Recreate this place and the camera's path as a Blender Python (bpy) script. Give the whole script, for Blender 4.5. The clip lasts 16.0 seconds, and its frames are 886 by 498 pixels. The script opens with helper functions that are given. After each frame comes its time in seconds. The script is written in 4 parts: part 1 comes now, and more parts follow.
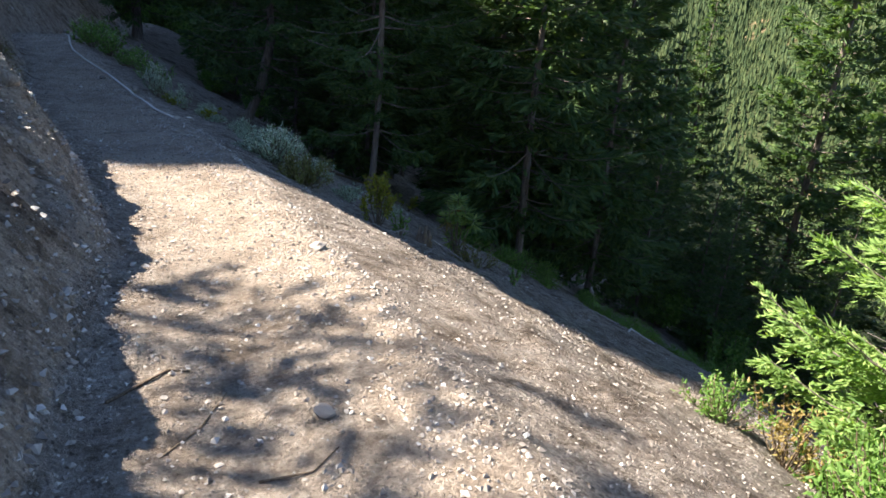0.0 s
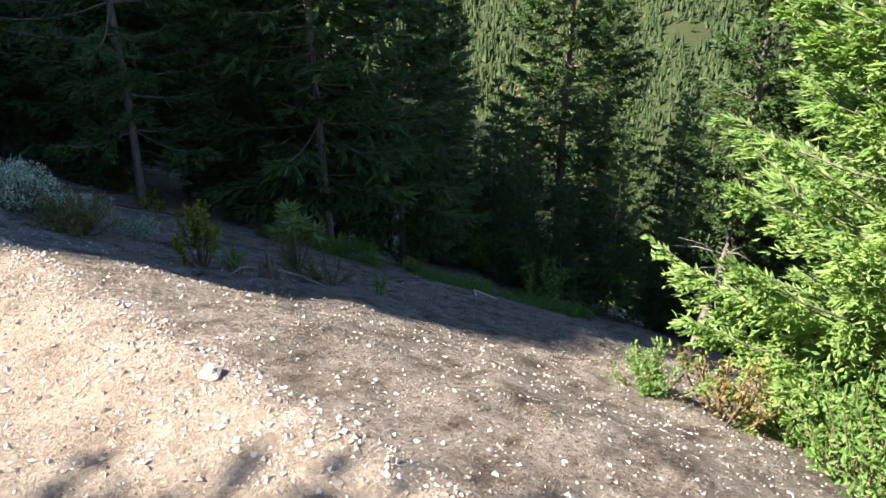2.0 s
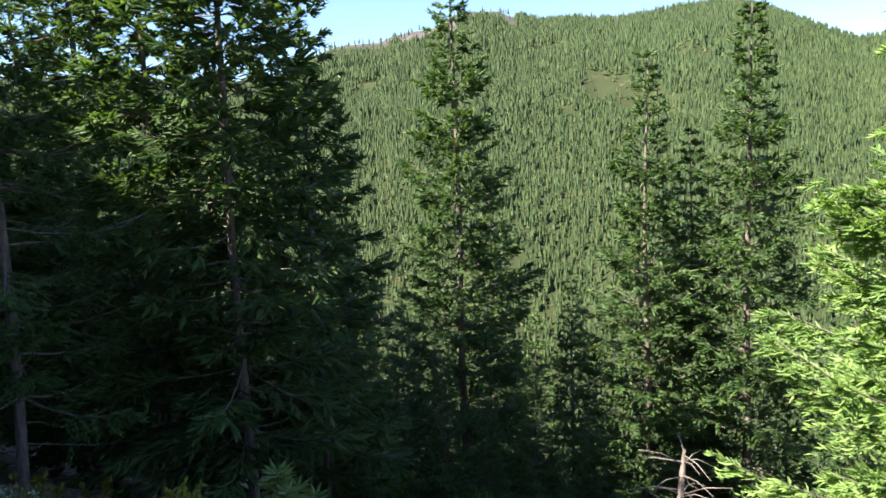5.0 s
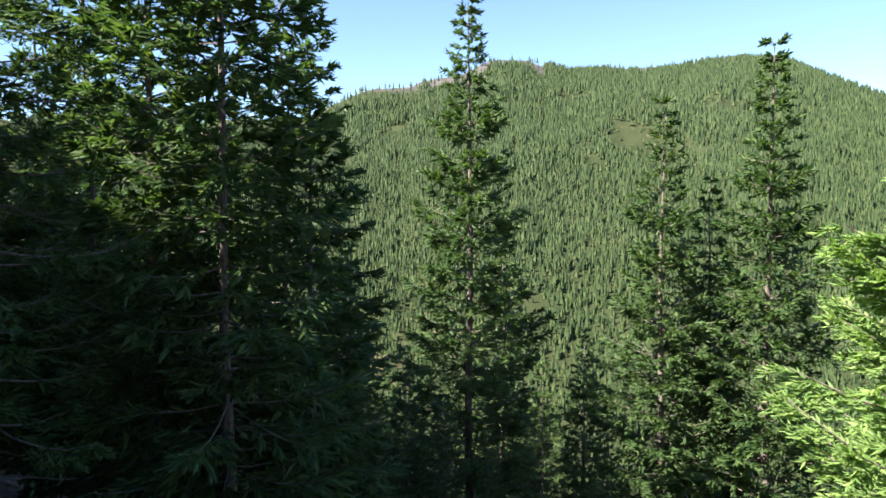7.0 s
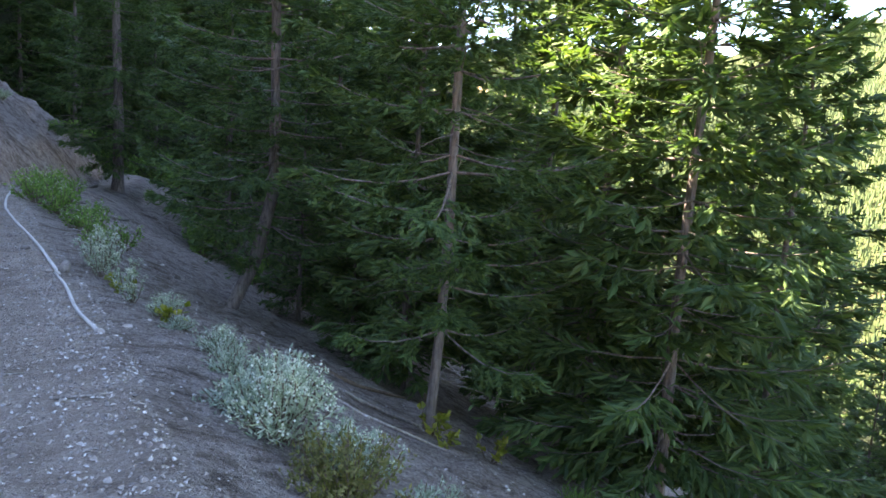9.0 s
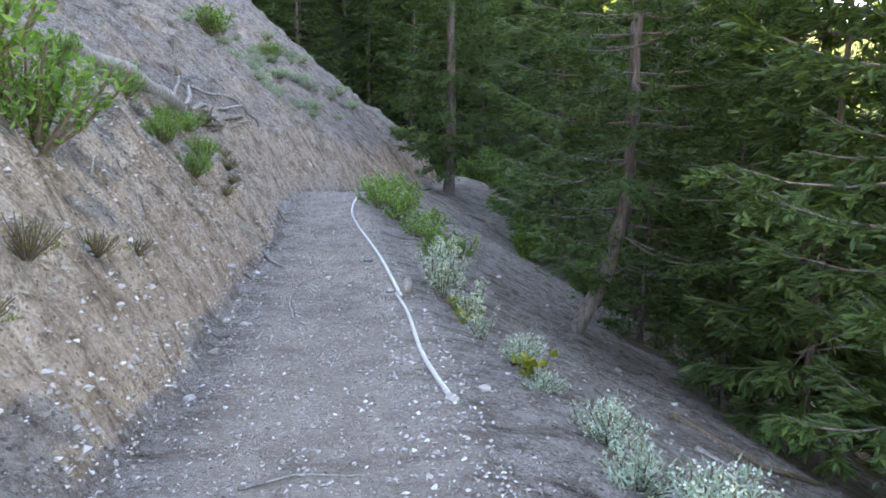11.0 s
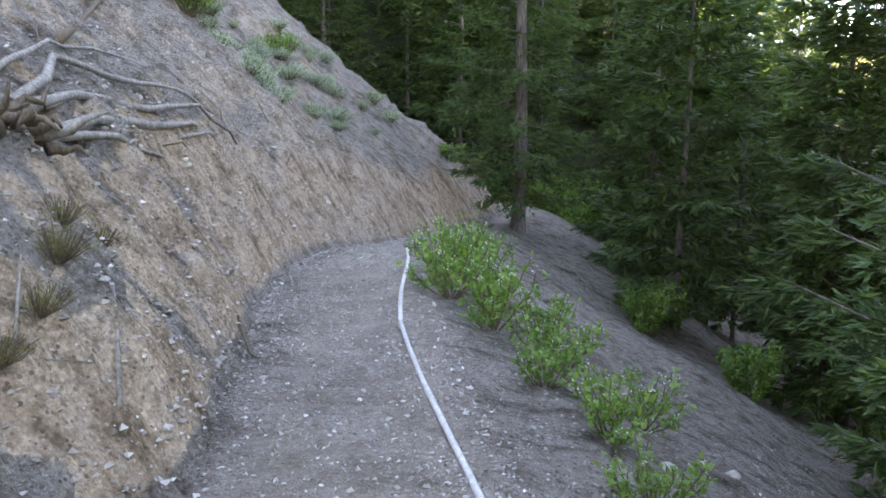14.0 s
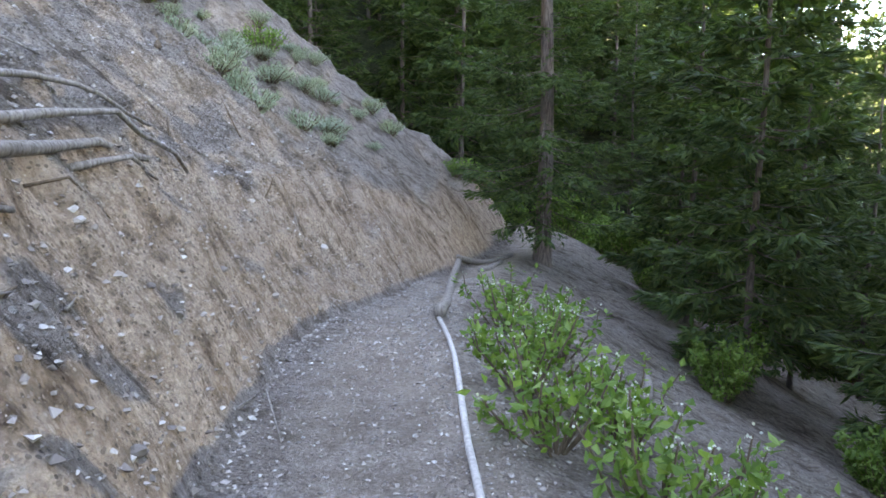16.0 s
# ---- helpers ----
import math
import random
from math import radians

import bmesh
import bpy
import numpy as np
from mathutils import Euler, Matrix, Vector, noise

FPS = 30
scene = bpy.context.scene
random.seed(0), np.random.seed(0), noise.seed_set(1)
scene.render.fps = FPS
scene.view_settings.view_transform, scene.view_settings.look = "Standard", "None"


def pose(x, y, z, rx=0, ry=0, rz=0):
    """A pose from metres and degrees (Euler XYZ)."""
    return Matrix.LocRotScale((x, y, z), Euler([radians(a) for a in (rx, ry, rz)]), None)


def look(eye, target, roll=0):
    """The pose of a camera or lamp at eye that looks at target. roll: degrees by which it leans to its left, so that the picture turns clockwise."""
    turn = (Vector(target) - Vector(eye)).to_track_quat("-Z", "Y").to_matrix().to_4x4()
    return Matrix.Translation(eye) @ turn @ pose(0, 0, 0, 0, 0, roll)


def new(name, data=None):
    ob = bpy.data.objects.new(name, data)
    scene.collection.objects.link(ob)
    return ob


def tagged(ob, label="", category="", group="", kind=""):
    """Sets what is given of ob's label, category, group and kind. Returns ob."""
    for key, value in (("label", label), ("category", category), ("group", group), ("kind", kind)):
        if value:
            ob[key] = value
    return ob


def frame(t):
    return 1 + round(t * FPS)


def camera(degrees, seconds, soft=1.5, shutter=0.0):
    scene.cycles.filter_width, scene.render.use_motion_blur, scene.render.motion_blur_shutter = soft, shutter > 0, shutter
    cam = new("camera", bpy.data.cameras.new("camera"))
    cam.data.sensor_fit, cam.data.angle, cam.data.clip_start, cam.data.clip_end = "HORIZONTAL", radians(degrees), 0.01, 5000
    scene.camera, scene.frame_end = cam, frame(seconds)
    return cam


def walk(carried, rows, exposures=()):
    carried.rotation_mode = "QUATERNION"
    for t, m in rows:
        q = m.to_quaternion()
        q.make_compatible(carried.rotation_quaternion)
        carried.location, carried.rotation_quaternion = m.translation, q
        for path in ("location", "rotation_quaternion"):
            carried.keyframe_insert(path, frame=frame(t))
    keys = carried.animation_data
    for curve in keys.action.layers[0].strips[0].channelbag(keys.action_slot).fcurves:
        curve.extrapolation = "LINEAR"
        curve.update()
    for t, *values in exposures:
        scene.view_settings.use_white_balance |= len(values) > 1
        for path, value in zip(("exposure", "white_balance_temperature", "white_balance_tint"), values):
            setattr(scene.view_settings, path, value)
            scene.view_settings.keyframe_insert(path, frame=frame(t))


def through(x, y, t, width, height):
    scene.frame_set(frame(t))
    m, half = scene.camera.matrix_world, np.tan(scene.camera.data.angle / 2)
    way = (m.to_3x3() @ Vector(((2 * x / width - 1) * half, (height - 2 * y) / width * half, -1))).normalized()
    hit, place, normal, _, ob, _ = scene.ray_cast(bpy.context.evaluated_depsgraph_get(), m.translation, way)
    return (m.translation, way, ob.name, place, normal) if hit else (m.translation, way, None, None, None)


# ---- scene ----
# ---- camera and walk ----
FOV = 63.92
cam = camera(FOV, 16.0, soft=1.6)


def eye_pose(x, y, z, bearing, pitch, roll):
    """Bearing clockwise from +y, pitch upwards, roll anticlockwise, in degrees."""
    a, b = radians(bearing), radians(pitch)
    eye = Vector((x, y, z))
    return look(eye, eye + Vector((math.sin(a) * math.cos(b), math.cos(a) * math.cos(b), math.sin(b))), roll)


ROWS = [
    (0, -0.000, -0.000, 1.500, 35.63, -21.16, 4.42),
    (0.5, 0.025, 0.403, 1.525, 43.10, -22.73, 3.00),
    (1, 0.121, 0.723, 1.580, 48.39, -24.06, 2.41),
    (1.5, 0.167, 1.076, 1.607, 54.58, -25.59, 0.41),
    (2, 0.202, 1.520, 1.575, 57.27, -25.18, -0.31),
    (2.5, 0.250, 2.093, 1.529, 59.93, -22.69, 0.16),
    (3, 0.300, 2.589, 1.496, 62.85, -19.27, 0.31),
    (3.5, 0.365, 2.876, 1.435, 65.75, -15.29, 0.37),
    (4, 0.279, 2.996, 1.38, 68.78, -10.85, -0.65),
    (4.5, 0.237, 3.053, 1.38, 70.43, -8.02, -1.31),
    (4.7, 0.27, 3.08, 1.37, 70.73, -7.69, -1.88),
    (6.8, 0.62, 2.92, 1.29, 70.20, -3.45, -0.6),
    (7, 0.70, 2.92, 1.27, 69.10, -3.55, -0.2),
    (7.5, 0.86, 2.98, 1.22, 62.90, -4.20, 0.1),
    (8, 1.08, 3.25, 1.18, 54.60, -5.80, 1.2),
    (8.5, 1.28, 3.58, 1.14, 44.90, -7.75, 2.6),
    (9, 1.43, 3.87, 1.10, 35.40, -9.45, 3.8),
    (9.5, 1.44, 4.22, 1.04, 28.80, -9.80, 3.5),
    (10, 1.455, 4.53, 1.045, 20.25, -10.80, 2.7),
    (10.2, 1.440, 4.64, 1.070, 17.13, -10.95, 2.5),
    (12.3, 1.886, 8.299, 0.822, 7.94, -10.11, -0.15),
    (12.5, 1.880, 8.663, 0.822, 7.94, -9.95, 0.11),
    (13, 1.881, 9.498, 0.826, 7.80, -9.65, 0.18),
    (13.5, 1.809, 10.401, 0.838, 7.69, -9.34, -0.14),
    (14, 1.784, 11.147, 0.854, 7.78, -9.12, -0.02),
    (14.5, 1.711, 11.873, 0.856, 8.53, -8.78, 0.30),
    (15, 1.676, 12.517, 0.849, 8.69, -8.64, 0.03),
    (15.5, 1.660, 13.184, 0.881, 8.85, -8.40, 0.01),
    (16, 1.629, 13.753, 0.930, 8.95, -8.25, -0.10),
]
EXPOSURES = [(0, 2.3, 6700, 11), (1.5, 2.15, 6600, 11), (3, 2.45, 6600, 12), (5, 2.2, 6500, 12), (7.6, 2.1, 6400, 12), (8.5, 3.1, 7000, 17), (9, 4.2, 7900, 19), (9.5, 4.5, 8500, 20), (10, 4.95, 9100, 20), (12.5, 5.1, 10500, 21), (16, 5.1, 10500, 21)]
walk(cam, [(t, eye_pose(*row)) for t, *row in ROWS], EXPOSURES)

# ---- light ----
SUN_BEARING, SUN_HEIGHT = -48.0, 46.0
world = bpy.data.worlds.new("world")
scene.world = world
world.use_nodes = True
wn = world.node_tree
sky = wn.nodes.new("ShaderNodeTexSky")
sky.sky_type, sky.sun_disc = "NISHITA", False
sky.sun_elevation, sky.sun_rotation = radians(SUN_HEIGHT), radians(SUN_BEARING)
sky.altitude = 2500
sky.air_density, sky.dust_density, sky.ozone_density = 1.0, 0.05, 3.0
wn.links.new(sky.outputs["Color"], wn.nodes["Background"].inputs["Color"])
wn.nodes["Background"].inputs["Strength"].default_value = 0.08
sun_data = bpy.data.lights.new("sun", "SUN")
sun_data.energy, sun_data.angle, sun_data.color = 5.0, radians(0.55), (1.0, 0.93, 0.82)
sun = new("sun", sun_data)
a, b = radians(SUN_BEARING), radians(SUN_HEIGHT)
sun.matrix_world = look((math.sin(a) * math.cos(b) * 60, math.cos(a) * math.cos(b) * 60, math.sin(b) * 60), (0, 0, 0))

# ---- materials ----


def material(name, rough=0.9, spec=0.2):
    m = bpy.data.materials.new(name)
    m.use_nodes = True
    nt = m.node_tree
    bsdf = nt.nodes["Principled BSDF"]
    bsdf.inputs["Roughness"].default_value = rough
    bsdf.inputs["Specular IOR Level"].default_value = spec
    return m, nt, bsdf


def node(nt, kind, **settings):
    n = nt.nodes.new(kind)
    for key, value in settings.items():
        if key in n.inputs:
            n.inputs[key].default_value = value
    return n


def ramp(nt, source, stops):
    n = nt.nodes.new("ShaderNodeValToRGB")
    while len(n.color_ramp.elements) < len(stops):
        n.color_ramp.elements.new(0.5)
    for e, (p, c) in zip(n.color_ramp.elements, stops):
        e.position, e.color = p, (*c, 1)
    nt.links.new(source, n.inputs["Fac"])
    return n.outputs["Color"]


def noise_at(nt, coord, scale, detail=4.0, rough=0.6):
    n = nt.nodes.new("ShaderNodeTexNoise")
    n.inputs["Scale"].default_value, n.inputs["Detail"].default_value, n.inputs["Roughness"].default_value = scale, detail, rough
    nt.links.new(coord, n.inputs["Vector"])
    return n.outputs["Fac"]


def mix(nt, fac, c1, c2, blend="MIX"):
    n = nt.nodes.new("ShaderNodeMix")
    n.data_type, n.blend_type = "RGBA", blend
    for sock, v in ((n.inputs["Factor"], fac), (n.inputs["A"], c1), (n.inputs["B"], c2)):
        if isinstance(v, bpy.types.NodeSocket):
            nt.links.new(v, sock)
        elif isinstance(v, tuple):
            sock.default_value = (*v, 1)
        else:
            sock.default_value = v
    return n.outputs["Result"]


def math_node(nt, op, v1, v2):
    n = nt.nodes.new("ShaderNodeMath")
    n.operation = op
    for sock, v in zip(n.inputs, (v1, v2)):
        if isinstance(v, bpy.types.NodeSocket):
            nt.links.new(v, sock)
        else:
            sock.default_value = v
    return n.outputs[0]


def bump(nt, bsdf, heights):
    """Bumps from (height socket, strength, distance), the coarse first."""
    last = None
    for h, strength, distance in heights:
        n = nt.nodes.new("ShaderNodeBump")
        n.inputs["Strength"].default_value, n.inputs["Distance"].default_value = strength, distance
        nt.links.new(h, n.inputs["Height"])
        if last:
            nt.links.new(last, n.inputs["Normal"])
        last = n.outputs["Normal"]
    nt.links.new(last, bsdf.inputs["Normal"])


def ground_material():
    m, nt, bsdf = material("dirt_and_gravel", 0.95, 0.12)
    co = nt.nodes.new("ShaderNodeTexCoord").outputs["Object"]
    big, mid, fine = noise_at(nt, co, 0.55, 4), noise_at(nt, co, 3.2, 6, 0.65), noise_at(nt, co, 38, 5, 0.7)
    dirt = ramp(nt, mid, [(0.33, (0.16, 0.13, 0.108)), (0.46, (0.38, 0.318, 0.268)), (0.64, (0.58, 0.505, 0.44))])
    grit = ramp(nt, fine, [(0.32, (0.14, 0.122, 0.11)), (0.5, (0.36, 0.315, 0.28)), (0.66, (0.60, 0.545, 0.49))])
    patches = ramp(nt, mix(nt, 0.5, big, mid), [(0.42, (0.12, 0.12, 0.12)), (0.58, (0.85, 0.85, 0.85))])
    col = mix(nt, patches, dirt, grit)
    # small stones pressed into the soil
    vor = nt.nodes.new("ShaderNodeTexVoronoi")
    vor.inputs["Scale"].default_value, vor.inputs["Randomness"].default_value = 46, 1.0
    nt.links.new(co, vor.inputs["Vector"])
    sep = nt.nodes.new("ShaderNodeSeparateColor")
    nt.links.new(vor.outputs["Color"], sep.inputs["Color"])
    stone = ramp(nt, sep.outputs["Red"], [(0.0, (0.10, 0.09, 0.085)), (0.5, (0.27, 0.24, 0.215)), (1.0, (0.52, 0.48, 0.44))])
    near = math_node(nt, "LESS_THAN", vor.outputs["Distance"], 0.42)
    some = math_node(nt, "GREATER_THAN", sep.outputs["Green"], 0.5)
    col = mix(nt, math_node(nt, "MULTIPLY", math_node(nt, "MULTIPLY", near, some), 0.8), col, stone)
    vor2 = nt.nodes.new("ShaderNodeTexVoronoi")
    vor2.inputs["Scale"].default_value = 19
    nt.links.new(co, vor2.inputs["Vector"])
    sep3 = nt.nodes.new("ShaderNodeSeparateColor")
    nt.links.new(vor2.outputs["Color"], sep3.inputs["Color"])
    pebble = ramp(nt, sep3.outputs["Blue"], [(0.0, (0.16, 0.135, 0.12)), (0.6, (0.38, 0.34, 0.30)), (1.0, (0.60, 0.57, 0.53))])
    near2 = math_node(nt, "LESS_THAN", vor2.outputs["Distance"], math_node(nt, "MULTIPLY", sep3.outputs["Red"], 0.36))
    some2 = math_node(nt, "GREATER_THAN", sep3.outputs["Green"], 0.72)
    col = mix(nt, math_node(nt, "MULTIPLY", math_node(nt, "MULTIPLY", near2, some2), 0.85), col, pebble)
    col = mix(nt, 0.35, col, ramp(nt, big, [(0.3, (0.55, 0.5, 0.46)), (0.7, (1.0, 0.96, 0.9))]), "MULTIPLY")
    # low spots of the relief tinted dark, as if shaded
    crevice = noise_at(nt, co, 7.5, 7, 0.75)
    col = mix(nt, 0.75, col, ramp(nt, crevice, [(0.38, (0.42, 0.39, 0.36)), (0.52, (1.0, 1.0, 1.0))]), "MULTIPLY")
    # grooves washed down the bank, the shade in their hollows put into the colour
    wash = nt.nodes.new("ShaderNodeMapping")
    wash.inputs["Scale"].default_value = (1.1, 4.2, 1.1)
    nt.links.new(co, wash.inputs["Vector"])
    groove = noise_at(nt, wash.outputs[0], 1.3, 7, 0.68)
    col = mix(nt, 0.85, col, ramp(nt, groove, [(0.36, (0.40, 0.36, 0.33)), (0.46, (0.86, 0.84, 0.82)), (0.6, (1.0, 1.0, 1.0))]), "MULTIPLY")
    # pale packed dust where feet pass
    walked = nt.nodes.new("ShaderNodeAttribute")
    walked.attribute_name = "walked"
    dust = ramp(nt, mix(nt, 0.5, mid, fine), [(0.36, (0.30, 0.236, 0.184)), (0.5, (0.48, 0.388, 0.308)), (0.64, (0.62, 0.528, 0.438))])
    col = mix(nt, math_node(nt, "MULTIPLY", walked.outputs["Fac"], 0.8), col, dust)
    # needle litter and green growth away from the open slope
    sep2 = nt.nodes.new("ShaderNodeSeparateXYZ")
    nt.links.new(co, sep2.inputs[0])
    out = math_node(nt, "MULTIPLY", math_node(nt, "SUBTRACT", sep2.outputs["X"], 24.0), 0.05)
    out = math_node(nt, "MINIMUM", math_node(nt, "MAXIMUM", out, 0.0), 1.0)
    beyond = math_node(nt, "MULTIPLY", math_node(nt, "SUBTRACT", math_node(nt, "ADD", sep2.outputs["Y"], math_node(nt, "MULTIPLY", noise_at(nt, co, 0.4, 4), 4.0)), 38.0), 0.4)
    out = math_node(nt, "MAXIMUM", out, math_node(nt, "MINIMUM", math_node(nt, "MAXIMUM", beyond, 0.0), 1.0))
    floor = ramp(nt, mid, [(0.35, (0.022, 0.032, 0.014)), (0.65, (0.055, 0.065, 0.026))])
    rock = ramp(nt, noise_at(nt, co, 0.02, 6, 0.7), [(0.60, (0, 0, 0)), (0.68, (1, 1, 1))])
    floor = mix(nt, rock, floor, (0.17, 0.125, 0.07))
    high = math_node(nt, "MULTIPLY", math_node(nt, "SUBTRACT", sep2.outputs["Z"], math_node(nt, "ADD", 140.0, math_node(nt, "MULTIPLY", noise_at(nt, co, 0.008, 5, 0.7), 40.0))), 0.08)
    high = math_node(nt, "MINIMUM", math_node(nt, "MAXIMUM", high, 0.0), 1.0)
    floor = mix(nt, high, floor, ramp(nt, noise_at(nt, co, 0.05, 6, 0.7), [(0.35, (0.055, 0.05, 0.05)), (0.65, (0.125, 0.112, 0.108))]))
    col = mix(nt, out, col, floor)
    nt.links.new(col, bsdf.inputs["Base Color"])
    bump(nt, bsdf, [(groove, 1.0, 0.16), (mid, 1.0, 0.22), (crevice, 1.0, 0.085), (fine, 1.0, 0.035), (vor.outputs["Distance"], -0.7, 0.012)])
    return m


def stone_material():
    m, nt, bsdf = material("stone", 0.85, 0.25)
    isl = nt.nodes.new("ShaderNodeNewGeometry").outputs["Random Per Island"]
    obj = nt.nodes.new("ShaderNodeObjectInfo").outputs["Random"]
    co = nt.nodes.new("ShaderNodeTexCoord").outputs["Object"]
    pick = math_node(nt, "FRACT", math_node(nt, "ADD", isl, obj), 0.0)
    col = ramp(nt, pick, [(0.0, (0.17, 0.145, 0.13)), (0.35, (0.29, 0.25, 0.215)), (0.75, (0.39, 0.35, 0.31)), (1.0, (0.54, 0.51, 0.47))])
    grain = noise_at(nt, co, 60, 4)
    nt.links.new(mix(nt, 0.5, col, ramp(nt, grain, [(0.3, (0.6, 0.6, 0.6)), (0.7, (1, 1, 1))]), "MULTIPLY"), bsdf.inputs["Base Color"])
    bump(nt, bsdf, [(grain, 0.4, 0.004)])
    return m


def leaf_material(name, dark, mid, light, through=0.35, rough=0.55):
    m, nt, bsdf = material(name, rough, 0.3)
    isl = nt.nodes.new("ShaderNodeNewGeometry").outputs["Random Per Island"]
    obj = nt.nodes.new("ShaderNodeObjectInfo").outputs["Random"]
    co = nt.nodes.new("ShaderNodeTexCoord").outputs["Object"]
    col = ramp(nt, isl, [(0.0, dark), (0.5, mid), (1.0, light)])
    col = mix(nt, 0.6, col, ramp(nt, noise_at(nt, co, 1.1, 3), [(0.3, (0.55, 0.6, 0.6)), (0.7, (1.0, 1.0, 0.9))]), "MULTIPLY")
    col = mix(nt, 0.5, col, ramp(nt, obj, [(0.0, (0.72, 0.82, 0.82)), (1.0, (1.0, 1.0, 0.8))]), "MULTIPLY")
    nt.links.new(col, bsdf.inputs["Base Color"])
    trans = nt.nodes.new("ShaderNodeBsdfTranslucent")
    nt.links.new(mix(nt, 1.0, col, (1.25, 1.35, 0.6), "MULTIPLY"), trans.inputs["Color"])
    mixer = nt.nodes.new("ShaderNodeMixShader")
    mixer.inputs["Fac"].default_value = through
    nt.links.new(bsdf.outputs["BSDF"], mixer.inputs[1])
    nt.links.new(trans.outputs["BSDF"], mixer.inputs[2])
    nt.links.new(mixer.outputs["Shader"], nt.nodes["Material Output"].inputs["Surface"])
    return m


def bark_material(name, dark, light, scale=9.0):
    m, nt, bsdf = material(name, 0.9, 0.15)
    co = nt.nodes.new("ShaderNodeTexCoord").outputs["Object"]
    st = nt.nodes.new("ShaderNodeMapping")
    st.inputs["Scale"].default_value = (1, 1, 0.18)
    nt.links.new(co, st.inputs["Vector"])
    furrow, blotch = noise_at(nt, st.outputs[0], scale * 3, 5, 0.7), noise_at(nt, co, 1.5, 4)
    col = ramp(nt, furrow, [(0.32, dark), (0.62, light)])
    col = mix(nt, 0.5, col, ramp(nt, blotch, [(0.35, (0.6, 0.58, 0.55)), (0.65, (1, 1, 1))]), "MULTIPLY")
    nt.links.new(col, bsdf.inputs["Base Color"])
    bump(nt, bsdf, [(furrow, 0.8, 0.02)])
    return m


GROUND = ground_material()
STONE = stone_material()
NEEDLES = leaf_material("conifer_needles", (0.044, 0.088, 0.034), (0.080, 0.142, 0.050), (0.140, 0.200, 0.066), 0.36)
FRESH = leaf_material("young_fir_needles", (0.135, 0.235, 0.075), (0.23, 0.35, 0.115), (0.36, 0.47, 0.175), 0.4)
DISTANT = leaf_material("distant_forest", (0.034, 0.062, 0.024), (0.055, 0.088, 0.034), (0.090, 0.118, 0.044), 0.15, 0.8)
SAGE = leaf_material("pale_felted_leaves", (0.24, 0.30, 0.23), (0.36, 0.42, 0.34), (0.55, 0.58, 0.50), 0.25, 0.8)
LEAF = leaf_material("shrub_leaves", (0.088, 0.182, 0.041), (0.142, 0.257, 0.061), (0.270, 0.392, 0.135), 0.45)
YELLOW = leaf_material("yellow_green_leaves", (0.16, 0.17, 0.025), (0.26, 0.26, 0.04), (0.40, 0.33, 0.06), 0.45)
OLIVE = leaf_material("olive_leaves", (0.12, 0.12, 0.04), (0.20, 0.19, 0.062), (0.32, 0.26, 0.11), 0.4)
RUST = leaf_material("rust_leaves", (0.20, 0.14, 0.05), (0.33, 0.22, 0.09), (0.42, 0.33, 0.14), 0.45)
GLOSSY = leaf_material("glossy_leaves", (0.095, 0.155, 0.033), (0.155, 0.225, 0.05), (0.27, 0.31, 0.08), 0.4, 0.35)
PETAL = leaf_material("white_flowers", (0.66, 0.66, 0.60), (0.74, 0.74, 0.70), (0.8, 0.8, 0.76), 0.3)
BARK = bark_material("conifer_bark", (0.075, 0.058, 0.048), (0.25, 0.21, 0.185))
DEADWOOD = bark_material("weathered_deadwood", (0.14, 0.115, 0.095), (0.37, 0.33, 0.29), 14)
POLE = bark_material("peeled_pole", (0.46, 0.42, 0.38), (0.70, 0.67, 0.63), 14)
TWIG = bark_material("brown_twig", (0.09, 0.065, 0.045), (0.22, 0.165, 0.12), 20)

# ---- terrain ----
def lattice(ix, iy, seed):
    """A fixed pseudo-random number for each lattice point."""
    v = np.sin(ix * 127.1 + iy * 311.7 + seed * 74.7) * 43758.5453
    return v - np.floor(v)


def value_noise(x, y, seed):
    ix, iy = np.floor(x), np.floor(y)
    fx, fy = x - ix, y - iy
    fx, fy = fx * fx * (3 - 2 * fx), fy * fy * (3 - 2 * fy)
    a, b = lattice(ix, iy, seed), lattice(ix + 1, iy, seed)
    c, d = lattice(ix, iy + 1, seed), lattice(ix + 1, iy + 1, seed)
    return (a * (1 - fx) + b * fx) * (1 - fy) + (c * (1 - fx) + d * fx) * fy - 0.5


def fractal(x, y, seed, octaves=4):
    total = 0.0 * x
    for k in range(octaves):
        total = total + value_noise(x * 2 ** k + 13.1 * k, y * 2 ** k - 7.7 * k, seed + k) / 2 ** k
    return total


# the trail by distance along y: foot of the cut bank, outer edge, height
TRAIL_Y = [-8, -4, 0, 2, 3.5, 6, 9.3, 11.7, 14.2, 17.4, 20, 24, 27, 30, 33, 36, 40, 60]
BANK_X = [-2.6, -1.3, -0.55, 0.1, 0.6, 0.8, 0.88, 0.98, 1.18, 1.18, 1.7, 3.1, 4.45, 5.8, 6.7, 5.1, 0.0, -16]
EDGE_X = [-0.6, 0.4, 1.2, 1.5, 1.7, 2.0, 2.3, 2.4, 2.32, 2.4, 2.65, 4.0, 5.3, 6.8, 7.9, 6.6, 2.0, -14]
TRAIL_Z = [0.3, 0.15, 0.03, 0.02, 0.0, -0.12, -0.42, -0.56, -0.45, -0.36, -0.5, -1.0, -1.25, -1.35, -1.4, -1.4, -1.4, -1.4]


